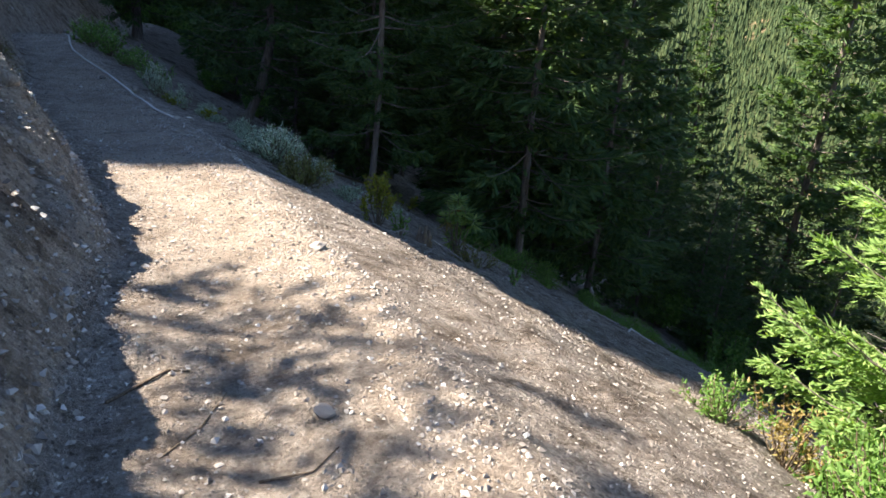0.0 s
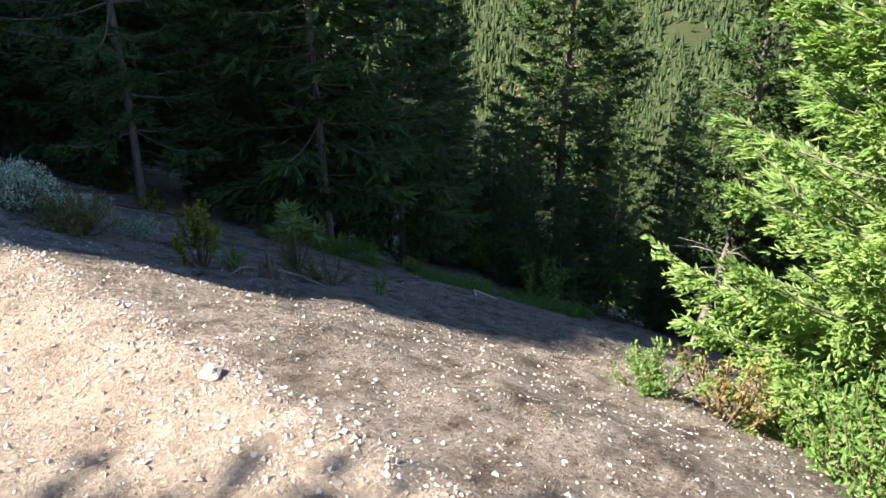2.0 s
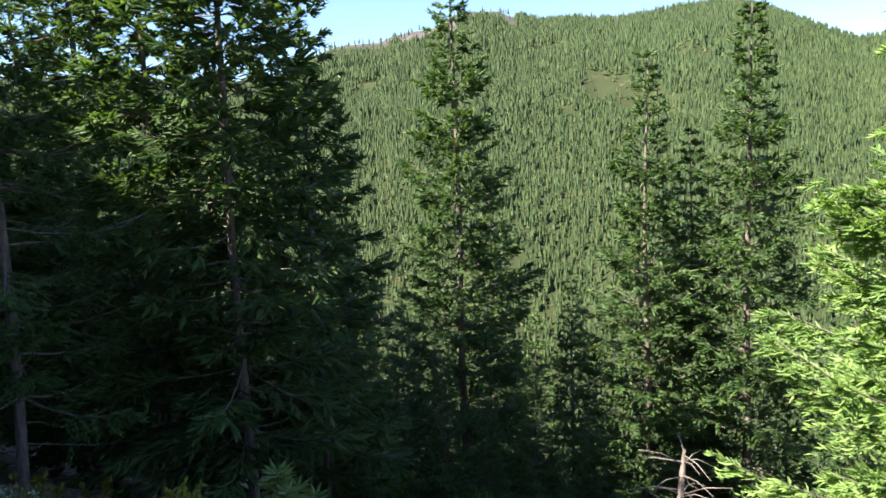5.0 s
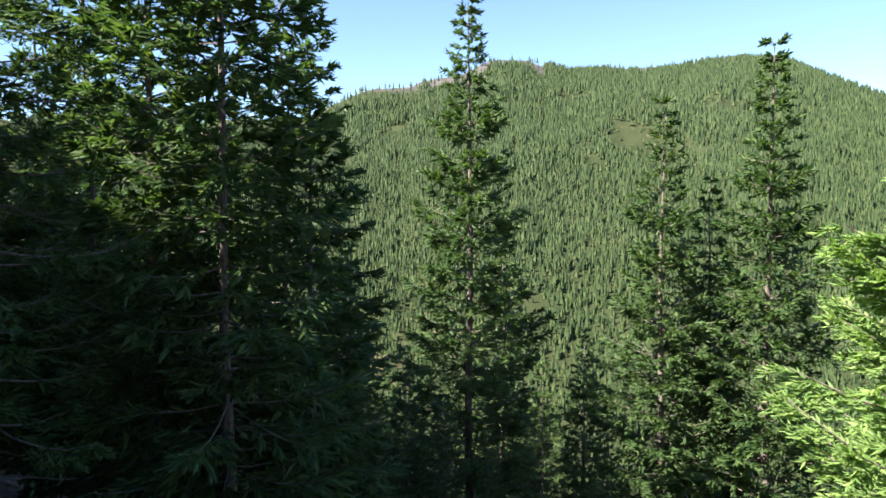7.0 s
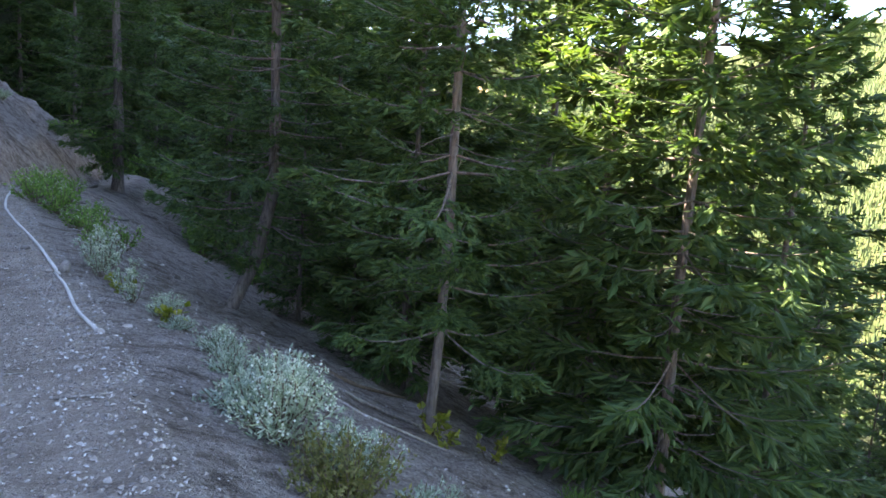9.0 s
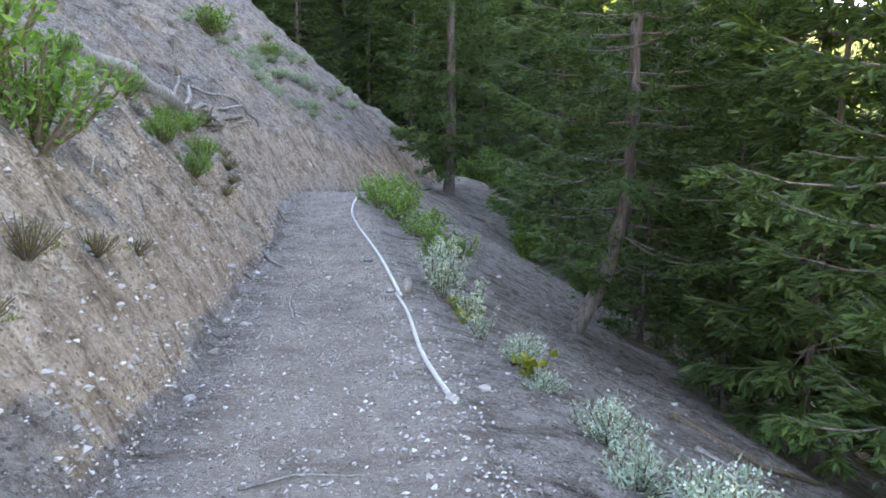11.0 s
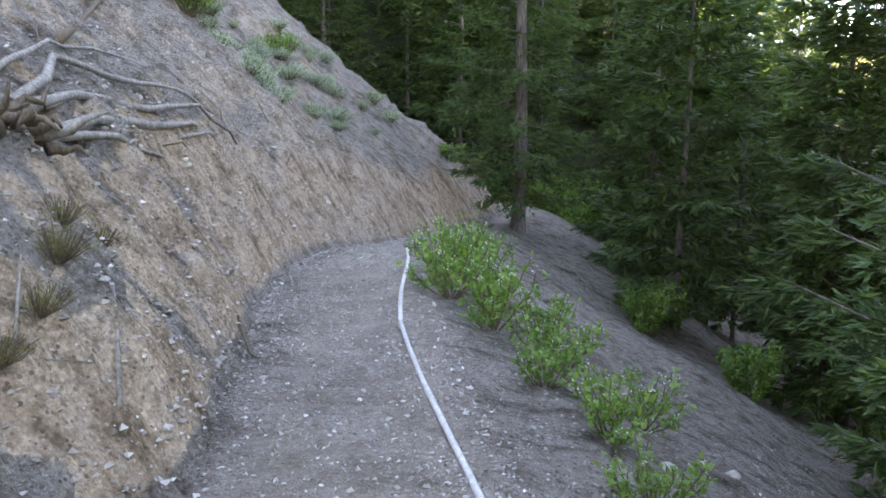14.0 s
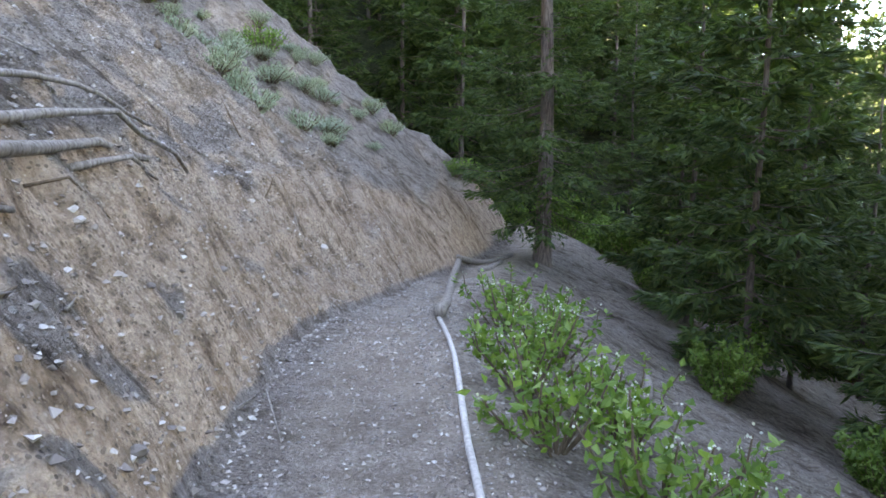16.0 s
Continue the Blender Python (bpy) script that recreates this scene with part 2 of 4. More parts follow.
# the skyline of the mountain: bearing in degrees, tangent of its height
RIDGE_AZ = [-180, 0, 30, 50, 59.1, 60.9, 62.7, 65.4, 68.1, 71.2, 72.6, 73.8, 75.0, 76.3, 78.8, 82.0, 86.4, 90.0, 92.7, 94.9, 96.7, 99.2, 100.8, 105, 112, 130, 180]
RIDGE_TAN = [0.11, 0.11, 0.11, 0.115, 0.131, 0.149, 0.161, 0.167, 0.176, 0.189, 0.199, 0.209, 0.202, 0.196, 0.19, 0.196, 0.199, 0.2, 0.193, 0.185, 0.173, 0.15, 0.135, 0.14, 0.125, 0.11, 0.11]


def smooth_row(y, values):
    """A smooth curve through the trail's stations."""
    total, weight = 0.0, 0.0
    for o, w in ((-1.2, 0.15), (-0.6, 0.22), (0.0, 0.26), (0.6, 0.22), (1.2, 0.15)):
        total, weight = total + w * np.interp(y + o, TRAIL_Y, values), weight + w
    return total / weight


def ground_z(x, y):
    x, y = np.asarray(x, float), np.asarray(y, float)
    foot, edge, base = smooth_row(y, BANK_X), smooth_row(y, EDGE_X), smooth_row(y, TRAIL_Z)
    foot = foot + 0.16 * fractal(y * 0.9, 0 * y + 2.0, 3, 3)
    left, right = np.maximum(foot - x, 0), np.maximum(x - edge, 0)
    # cut bank, steep below and easing into the hillside
    steep = 1.6 * np.minimum(left, 0.8) + 0.85 * np.clip(left - 0.8, 0, 7) + 0.6 * np.clip(left - 7.8, 0, 160)
    far = np.clip((y - 30) / 8, 0, 1)
    steep = steep * (0.84 + 0.16 * np.clip((y - 5.0) / 3.0, 0, 1))
    bank = steep * (1 - 0.25 * far) * np.clip(left / 0.12, 0, 1) ** 0.5
    rough = np.clip(left / 0.4, 0, 1)
    rills = fractal(y * 1.1 + 0.35 * x, x * 0.45, 11, 4)
    bank = bank + rough * (0.36 * rills + 0.13 * fractal(y * 3.6 + 1.1 * x, x * 0.9, 13, 3) + 0.17 * fractal(x * 3.4 + y, y * 3.4, 21, 4) + 0.075 * fractal(x * 6.5, y * 6.5, 23, 2)) * np.clip(1.3 - left / 12, 0.4, 1)
    # the outer slope
    open_side = np.clip((8.5 - y) / 2, 0, 1)
    fall = (0.30 + 0.12 * open_side) * np.minimum(right, 0.7) + (0.53 + 0.035 * open_side) * np.clip(right - 0.7, 0, 14) + 0.62 * np.clip(right - 14.7, 0, 60) + 0.25 * np.clip(right - 74.7, 0, 60)
    lumps = np.clip(right / 1.0, 0, 1) * (0.22 * fractal(x * 0.5, y * 0.5, 31, 3) + 0.07 * fractal(x * 2.3, y * 2.3, 37, 3) + 0.03 * fractal(x * 6.1, y * 6.1, 39, 2))
    tread = 0.035 * fractal(x * 1.6, y * 1.2, 41, 4) + 0.014 * fractal(x * 6.3, y * 6.3, 43, 2) - 0.035 * np.exp(-((x - 0.55 * foot - 0.45 * edge) / 0.33) ** 2)
    side = base + bank - fall + lumps + tread
    # the slope beyond the gully
    beyond = -3.2 + 90 * np.tanh(0.55 * (y - 39) / 90) - 0.28 * (x - 10) + 0.6 * fractal(x * 0.15, y * 0.15, 51, 3)
    near = np.maximum(side, beyond) + 0.28 * np.exp(-np.abs(side - beyond) / 0.8)
    # an unseen ridge above the trail, added to keep sun off trail and forest
    along, beside = 0.669 * y - 0.743 * x, 0.669 * x + 0.743 * y
    foot = 19 + 1.0 * np.clip(beside - 14, 0, 40)
    shade_ridge = np.minimum(5 + 1.9 * np.maximum(along - foot, 0), 38 + 2.5 * np.clip(beside - 14.5, 0, 14)) + 2.0 * fractal(x * 0.08, y * 0.08, 55, 3)
    share = np.clip((beside - 4.95) / 0.5, 0, 1)
    near = np.maximum(near, np.where(along > foot, shade_ridge * share - 40 * (1 - share), -50))
    # the valley and the mountain across it
    r, az = np.hypot(x, y), np.degrees(np.arctan2(x, y))
    ridge = np.interp(az, RIDGE_AZ, RIDGE_TAN) - np.interp(az, [76, 80], [0.002, 0.009]) + 0.008 * fractal(az * 1.3, 0 * az, 63, 4) * np.clip((80 - az) / 5, 0.25, 1)
    rise = np.clip((r - 230) / 870, 0, 1)
    gullies = (fractal(az * 0.16, r * 0.004, 61, 4) * 80 * rise + fractal(az * 0.9, r * 0.02, 67, 3) * 16 * rise) * (1 - 0.9 * rise)
    far = -95 + (1100 * ridge + 95) * rise ** 0.93 + gullies - 0.35 * np.maximum(r - 1100, 0)
    w = np.clip((r - 70) / 150, 0, 1) * np.clip((az - 18) / 24, 0, 1)
    w = w * w * (3 - 2 * w)
    return near * (1 - w) + far * w


# ---- shapes ----


def mesh_of(name, verts, faces, mat, smooth=False):
    me = bpy.data.meshes.new(name)
    me.from_pydata(np.asarray(verts, float).tolist(), [], [list(map(int, f)) for f in faces])
    me.materials.append(mat)
    if smooth:
        me.polygons.foreach_set("use_smooth", np.ones(len(me.polygons), bool))
    me.update()
    return me


def part(name, me, parent, label=""):
    ob = new(name, me)
    ob.parent = parent
    return tagged(ob, label)


def kites(base, along, side, length, width, fold=0.0):
    """Small leaf blades: one four-cornered face each."""
    length, width = np.asarray(length)[:, None], np.asarray(width)[:, None]
    mid = base + along * length * 0.45
    up = np.cross(along, side) * width * fold
    v = np.stack([base, mid + side * width * 0.5 + up, base + along * length, mid - side * width * 0.5 + up], 1).reshape(-1, 3)
    return v, np.arange(len(v)).reshape(-1, 4)


def tube(points, radii, sides=7, wobble=0.0, rng=None):
    """A round limb along points, with a closed end."""
    p, r = np.asarray(points, float), np.asarray(radii, float)
    verts, faces = [], []
    t = np.gradient(p, axis=0)
    t /= np.linalg.norm(t, axis=1)[:, None] + 1e-9
    ref = np.array([0.0, 0.0, 1.0]) if abs(t[0, 2]) < 0.8 else np.array([1.0, 0.0, 0.0])
    for i in range(len(p)):
        u = np.cross(t[i], ref)
        u /= np.linalg.norm(u) + 1e-9
        w = np.cross(t[i], u)
        for k in range(sides):
            a = 2 * math.pi * k / sides
            q = r[i] * (1 + (wobble * (rng.random() - 0.5) if rng is not None else 0))
            verts.append(p[i] + q * (math.cos(a) * u + math.sin(a) * w))
    for i in range(len(p) - 1):
        for k in range(sides):
            k2 = (k + 1) % sides
            faces.append((i * sides + k, i * sides + k2, (i + 1) * sides + k2, (i + 1) * sides + k))
    faces.append(tuple(reversed(range(sides))))
    faces.append(tuple(range((len(p) - 1) * sides, len(p) * sides)))
    return verts, faces


def joined(pieces):
    verts, faces = [], []
    for v, f in pieces:
        o = len(verts)
        verts.extend(v)
        faces.extend(tuple(i + o for i in q) for q in f)
    return verts, faces


def unit(v):
    return v / (np.linalg.norm(v, axis=-1, keepdims=True) + 1e-9)


def crown_of(rng, height, radius, start, whorls, per_whorl, twigs, blades, blade, wide, droop=0.25, power=0.75, spray=0.16):
    """The boughs of a conifer: bare sticks, and sprays of needle blades along them."""
    sticks, vs, fs, count = [], [], [], 0
    for i in range(whorls):
        f = (i + rng.random() * 0.9) / whorls
        h = start + (height - start) * f
        reach = radius * max(0.06, (1 - f) ** power) * (0.62 + 0.38 * min(1, f * 5 + 0.35))
        for j in range(per_whorl):
            az = i * 2.4 + j * 2 * math.pi / per_whorl + rng.normal(0, 0.35)
            ln = reach * (0.55 + 0.6 * rng.random())
            out = np.array([math.cos(az), math.sin(az), 0.0])
            rise = 0.55 * f - droop * (1 - f) + rng.normal(0, 0.10)
            u = np.linspace(0, 1, 5)
            path = out * (u * ln)[:, None] + np.array([0, 0, 1.0]) * (rise * ln * u - droop * 0.45 * ln * u * (1 - f) + 0.33 * ln * u ** 2.4 * (1 - f))[:, None]
            path[:, 2] += h
            sticks.append(tube(path, 0.003 + 0.007 * ln * (1 - u) ** 0.8, 4))
            n = max(3, int(twigs * ln / radius * 1.25))
            uu = 0.16 + 0.84 * rng.random(n) ** 0.8
            at = np.stack([np.interp(uu, u, path[:, k]) for k in range(3)], 1)
            tang = unit(path[-1] - path[0])
            across = unit(np.cross(tang, (0, 0, 1.0)))
            sgn = np.where(rng.random(n) < 0.5, -1, 1)[:, None]
            tw = unit(tang * (0.55 + 0.5 * uu[:, None]) + across * sgn * (1.05 - 0.6 * uu[:, None]) + np.array([0, 0, 1.0]) * rng.normal(-0.18, 0.2, (n, 1)))
            tl = ln * 0.36 * (1.12 - uu) * (0.6 + 0.7 * rng.random(n)) + blade
            m = n * blades
            rep = np.repeat(np.arange(n), blades)
            w = rng.random(m)
            sag = np.array([0, 0, -0.22]) * (w ** 2 * tl[rep])[:, None]
            base = at[rep] + tw[rep] * (w * tl[rep])[:, None] + sag
            sd = unit(np.cross(tw[rep], (0, 0, 1.0)))
            flip = np.where(rng.random(m) < 0.5, -1, 1)[:, None]
            al = unit(tw[rep] * (0.75 + 0.3 * rng.random((m, 1))) + sd * flip * (0.65 * rng.random((m, 1))) + rng.normal(0, 0.30, (m, 3)))
            sd2 = unit(np.cross(al, np.array([0, 0, 1.0]) + rng.normal(0, 0.45, (m, 3))))
            v, q = kites(base, al, sd2, blade * (0.6 + 0.7 * rng.random(m)), wide * (0.7 + 0.6 * rng.random(m)), 0.25)
            vs.append(v), fs.append(q + count)
            count += len(v)
            # flat sprays that fill the bough between its needles
            fill = np.repeat(np.arange(n), 4)
            tilt = unit(np.array([0, 0, 1.0]) + rng.normal(0, 0.45, (4 * n, 3)))
            ends = unit(tw[fill] + np.array([0, 0, -0.12]) + rng.normal(0, 0.28, (4 * n, 3)))
            root = at[fill] + tw[fill] * (tl[fill] * rng.random(4 * n) * 0.75)[:, None]
            v, q = kites(root, ends, unit(np.cross(ends, tilt)), np.minimum(tl[fill], spray * 5.0) * (0.6 + 0.5 * rng.random(4 * n)), np.minimum(tl[fill] * 0.5, spray) * (0.7 + 0.6 * rng.random(4 * n)), 0.22)
            vs.append(v), fs.append(q + count)
            count += len(v)
    return sticks, np.concatenate(vs), np.concatenate(fs)


def conifer_meshes(seed, height, radius, girth, start, whorls, per_whorl, twigs, blades, blade, wide, leaf, droop=0.25, lean=0.0, dead=10, power=0.75, spray=0.16):
    """Trunk, boughs and crown of one conifer, standing on its base."""
    rng = np.random.default_rng(seed)
    z = np.concatenate([[-1.2, -0.15, 0.12, 0.4], np.linspace(0.9, height * 0.985, 11)])
    f = np.clip(z / height, 0, 1)
    r = girth * 0.5 * (1 - f) ** 0.85 + 0.006
    r[:3] *= (1.5, 1.35, 1.15)
    bend = lean * np.clip(1 - z / 2.2, 0, None) ** 2
    pts = np.stack([bend + 0.02 * height * 0.1 * np.sin(z * 0.9 + seed), 0.012 * height * 0.2 * np.sin(z * 0.7 + seed * 2), z], 1)
    trunk = mesh_of("trunk", *tube(pts, r, 9, 0.16, rng), BARK, True)
    sticks, cv, cf = crown_of(rng, height, radius, start, whorls, per_whorl, twigs, blades, blade, wide, droop, power, spray)
    for k in range(dead):
        h = 0.5 + (start + 0.25 * height - 0.5) * rng.random()
        az, ln = rng.random() * 6.28, radius * (0.2 + 0.35 * rng.random())
        u = np.linspace(0, 1, 4)
        path = np.stack([np.cos(az + u * 0.3) * u * ln, np.sin(az + u * 0.3) * u * ln, h - 0.25 * ln * u + 0.05 * rng.normal(0, 1, 4) * u], 1)
        sticks.append(tube(path, 0.005 * (1 - u) + 0.0015, 4))
    boughs = mesh_of("boughs", *joined(sticks), BARK)
    return trunk, boughs, mesh_of("needles", cv, cf, leaf)


def stand_tree(meshes, x, y, label, turn=0.0, size=1.0, group="", drop=0.0, name="conifer_tree", tilt=(0, 0)):
    root = new(name)
    part("trunk", meshes[0], root)
    tagged(part("branchwork", meshes[1], root), kind="stuff")
    tagged(part("crown", meshes[2], root), kind="stuff")
    root.matrix_world = pose(x, y, float(ground_z(x, y)) - drop, tilt[0], tilt[1], turn) @ Matrix.Scale(size, 4)
    return tagged(root, label, "tree", group)


# ---- ground ----
def spread(lo, hi, step, far_lo, far_hi, growth=1.085, cap=32.0):
    """Even steps between lo and hi, growing steps beyond."""
    values = list(np.arange(lo, hi, step))
    for sign, start, end in ((1, hi, far_hi), (-1, lo, far_lo)):
        s, v = step, start
        while sign * (end - v) > 0:
            values.append(v) if sign * (v - start) > 0 or sign > 0 else None
            s = min(s * growth, cap)
            v += sign * s
        values.append(end)
    return np.array(sorted(set(np.round(values, 4))))


gx, gy = spread(-2.2, 6.4, 0.075, -700, 1500), spread(-0.6, 23.5, 0.075, -900, 1500)
X, Y = np.meshgrid(gx, gy)
Z = ground_z(X, Y)
nx, ny = len(gx), len(gy)
cell = (np.arange(ny - 1)[:, None] * nx + np.arange(nx - 1)[None]).ravel()
ground = new("ground", mesh_of("ground", np.stack([X.ravel(), Y.ravel(), Z.ravel()], 1), np.stack([cell, cell + 1, cell + nx + 1, cell + nx], 1), GROUND, True))
lo, hi = smooth_row(Y, BANK_X), smooth_row(Y, EDGE_X)
along_tread = np.clip(np.minimum(X - lo - 0.05, hi - X + 0.15) / 0.3, 0, 1) * np.clip(0.75 + 0.8 * fractal(X * 1.1, Y * 0.7, 45, 4), 0, 1)
ground.data.attributes.new("walked", "FLOAT", "POINT").data.foreach_set("value", along_tread.ravel())
tagged(ground, "brown dirt trail, eroded cut bank and gravel slope", "ground", kind="structure")

# ---- forest on the far mountain ----
rng = np.random.default_rng(5)
n = 105000
az, rr = np.radians(rng.uniform(38, 116, n)), 115 + 980 * rng.random(n) ** 0.75
mx, my = rr * np.sin(az), rr * np.cos(az)
mz = ground_z(mx, my)
bare = fractal(mx * 0.012, my * 0.012, 71, 4)
rocky = (np.degrees(az) > 50) & (np.degrees(az) < 77) & (rr > 965 + 130 * fractal(mx * 0.02, my * 0.02, 79, 3))
keep = (bare < 0.45) & ~rocky & (mz < 205 + 60 * fractal(mx * 0.01, my * 0.01, 77, 3)) | (rng.random(n) < 0.04)
mx, my, mz = mx[keep], my[keep], mz[keep]
n = len(mx)
tall = rng.uniform(0.65, 1.25, n) * (3.4 + 6.8 * np.clip((np.hypot(mx, my) - 150) / 750, 0, 1)) * (1 - 0.3 * np.clip((mz - 120) / 120, 0, 1))
rim = tall * rng.uniform(0.17, 0.25, n)
vs, fs, count = [], [], 0
for low, high, wide in ((0.02, 0.72, 1.0), (0.42, 1.0, 0.62)):
    k = 4
    ang = rng.random(n)[:, None] * 6.28 + np.arange(k)[None] * 2 * math.pi / k
    jag = rng.uniform(0.6, 1.3, (n, k))
    ring = np.stack([mx[:, None] + np.cos(ang) * rim[:, None] * wide * jag, my[:, None] + np.sin(ang) * rim[:, None] * wide * jag,
                     (mz + tall * low)[:, None] + tall[:, None] * rng.uniform(-0.06, 0.06, (n, k))], 2)
    top = np.stack([mx, my, mz + tall * high], 1)[:, None]
    vs.append(np.concatenate([ring, top], 1).reshape(-1, 3))
    base = count + np.arange(n)[:, None] * (k + 1)
    for j in range(k):
        fs.append(np.concatenate([base + j, base + (j + 1) % k, base + k], 1))
    count += n * (k + 1)
far_forest = new("far_forest", mesh_of("far_forest", np.concatenate(vs), np.concatenate(fs), DISTANT))
tagged(far_forest, "dense conifer forest covering the far mountainside", "forest", kind="stuff")

# ---- conifers near the trail ----
#                      seed  height radius girth start whorls per twigs blades blade wide
YOUNG = conifer_meshes(11, 6.6, 2.0, 0.13, 0.05, 46, 9, 40, 16, 0.075, 0.022, FRESH, 0.06, 0, 6, 0.72, 0.022)
GTREE = conifer_meshes(12, 11.0, 1.9, 0.19, 1.0, 44, 5, 34, 15, 0.075, 0.022, NEEDLES, 0.22, -0.75, 14, 0.75, 0.026)
HTREE = conifer_meshes(13, 11.5, 1.6, 0.085, 1.0, 40, 4, 32, 14, 0.075, 0.024, NEEDLES, 0.22, -0.08, 16, 0.6, 0.028)
FTREE = conifer_meshes(14, 13.0, 1.9, 0.32, 1.0, 48, 5, 26, 10, 0.11, 0.032, NEEDLES, 0.36, 0, 30, 0.5, 0.04)
TTREE = conifer_meshes(15, 13.2, 2.3, 0.21, 0.6, 44, 6, 26, 8, 0.14, 0.042, NEEDLES, 0.12, 0, 10, 0.85, 0.055)
KINDS = [conifer_meshes(21, 14.0, 2.2, 0.17, 1.0, 36, 5, 22, 4, 0.17, 0.050, NEEDLES, 0.25, 0, 14, 0.65, 0.08),
         conifer_meshes(22, 12.0, 1.9, 0.14, 0.8, 34, 5, 22, 4, 0.17, 0.050, NEEDLES, 0.30, 0, 14, 0.6, 0.08),
         conifer_meshes(23, 16.0, 2.0, 0.20, 1.6, 38, 5, 22, 4, 0.17, 0.050, NEEDLES, 0.20, 0, 18, 0.55, 0.06),
         conifer_meshes(24, 9.0, 1.7, 0.11, 0.3, 30, 5, 22, 4, 0.15, 0.045, NEEDLES, 0.12, 0, 6, 0.85, 0.05)]

stand_tree(YOUNG, 5.75, 0.8, "bright green young fir in sun beside the slope", 20, name="young_fir")
stand_tree(GTREE, 5.25, 13.5, "green fir with curved base below the trail", 0)
stand_tree(HTREE, 5.05, 8.9, "tall thin fir with bare grey trunk and moss", 0)
stand_tree(FTREE, 5.75, 27.2, "old fir with grey bark standing at the bend", 70)
SUNNY = "sunlit fir standing below the slope"
for x, y, size, turn, kind in ((15.5, 7.95, 1.0, 0, TTREE), (17.1, 12.3, 0.74, 90, TTREE), (18.4, 8.0, 0.78, 15, TTREE), (15.9, 3.9, 0.86, 200, TTREE), (15.9, 1.9, 0.95, 130, TTREE),
                               (17.2, 3.0, 0.80, 40, TTREE), (12.6, 0.6, 0.62, 70, KINDS[3]), (13.5, -1.8, 1.0, 10, TTREE), (19.0, 6.0, 0.6, 300, TTREE), (13.8, 5.9, 0.55, 250, KINDS[3])):
    stand_tree(kind, x, y, SUNNY, turn, size, "sunlit firs")
DARK = "tall dark fir in shade below the trail"
for x, y, size, turn, kind in ((7.2, 8.0, 0.72, 0, 0), (7.75, 9.55, 0.80, 80, 1), (9.0, 11.9, 0.76, 160, 2), (6.4, 11.6, 0.6, 30, 1), (6.3, 12.9, 0.42, 200, 3), (7.6, 13.4, 0.75, 220, 0), (9.0, 8.0, 0.66, 130, 1),
                               (11.2, 8.6, 0.62, 60, 3), (12.3, 9.6, 0.66, 170, 3), (13.0, 8.4, 0.5, 20, 3), (11.9, 7.2, 0.42, 250, 3), (14.2, 10.6, 0.62, 110, 3), (12.6, 6.6, 0.36, 330, 3), (16.4, 10.4, 0.55, 10, 3), (14.6, 5.0, 0.34, 75, 3), (17.6, 5.2, 0.6, 160, 3),
                               (10.8, 9.6, 0.62, 300, 2), (8.3, 15.6, 0.72, 120, 2), (11.6, 11.6, 0.66, 20, 0), (11.0, 14.4, 0.75, 70, 1), (9.4, 17.6, 0.78, 190, 0),
                               (12.4, 17.0, 0.8, 240, 2), (13.0, 13.6, 0.6, 310, 1), (9.2, 21.0, 0.85, 45, 1), (12.8, 21.5, 0.9, 15, 0), (7.0, 16.4, 0.7, 275, 3)):
    stand_tree(KINDS[kind], x, y, DARK, turn, size, "dark firs below the trail")

rng = np.random.default_rng(8)
taken = [(5.75, 27.2)]


def scatter(count, region, label, group, low, high, gap, kinds):
    made = 0
    for _ in range(count * 12):
        if made >= count:
            break
        x, y = region()
        if min(math.hypot(x - p, y - q) for p, q in taken) < gap:
            continue
        taken.append((x, y))
        stand_tree(KINDS[kinds[int(rng.integers(len(kinds)))]], x, y, label, rng.uniform(0, 360), rng.uniform(low, high), group)
        made += 1


def bearing_box(a0, a1, r0, r1, ox, oy):
    def region():
        a, r = radians(rng.uniform(a0, a1)), math.sqrt(rng.uniform(r0 * r0, r1 * r1))
        return ox + r * math.sin(a), oy + r * math.cos(a)
    return region


scatter(46, bearing_box(18, 54, 15, 42, 2, 6), DARK, "dark firs below the trail", 0.65, 0.95, 2.0, (0, 1, 2))
scatter(60, bearing_box(-8, 36, 24, 58, 1.6, 14.0), "shaded fir in dense forest beyond the gully", "firs beyond the gully", 0.8, 1.35, 1.9, (0, 2, 1, 2))
scatter(8, bearing_box(60, 100, 22, 50, 0, 3), SUNNY, "sunlit firs", 0.5, 0.8, 4.0, (3, 1))
# firs added up-sun for their shade, those nearest the trail out of view
UPHILL = "fir added on the hillside to shade the trail and forest"


def hillside(low, high, x0, x1):
    """Places on the hillside in a band across the sun's way."""
    def region():
        x = rng.uniform(x0, x1)
        return x, (rng.uniform(low, high) - 0.669 * x) / 0.743
    return region


scatter(18, hillside(8.1, 18, -9.5, -4.8), UPHILL, "firs on the hillside", 0.6, 0.85, 1.2, (0, 1, 1, 0))
# sparse firs added out of view so their shadows dapple the near trail
SPARSE = conifer_meshes(25, 5.2, 1.35, 0.10, 0.7, 15, 4, 16, 8, 0.08, 0.024, NEEDLES, 0.2, 0, 8, 0.7, 0.025)
for x, y, size, turn in ((-3.6, 5.3, 0.95, 0), (-4.7, 4.3, 1.1, 90), (-3.3, 6.5, 0.7, 200), (-5.6, 5.4, 1.1, 300), (-4.2, 3.0, 0.8, 45)):
    stand_tree(SPARSE, x, y, "small sparse fir out of view, added to dapple the trail", turn, size, "sparse firs on the hillside")
scatter(6, hillside(17, 29, -9, -6.5), UPHILL, "firs on the hillside", 0.8, 1.1, 1.7, (0, 1, 2))
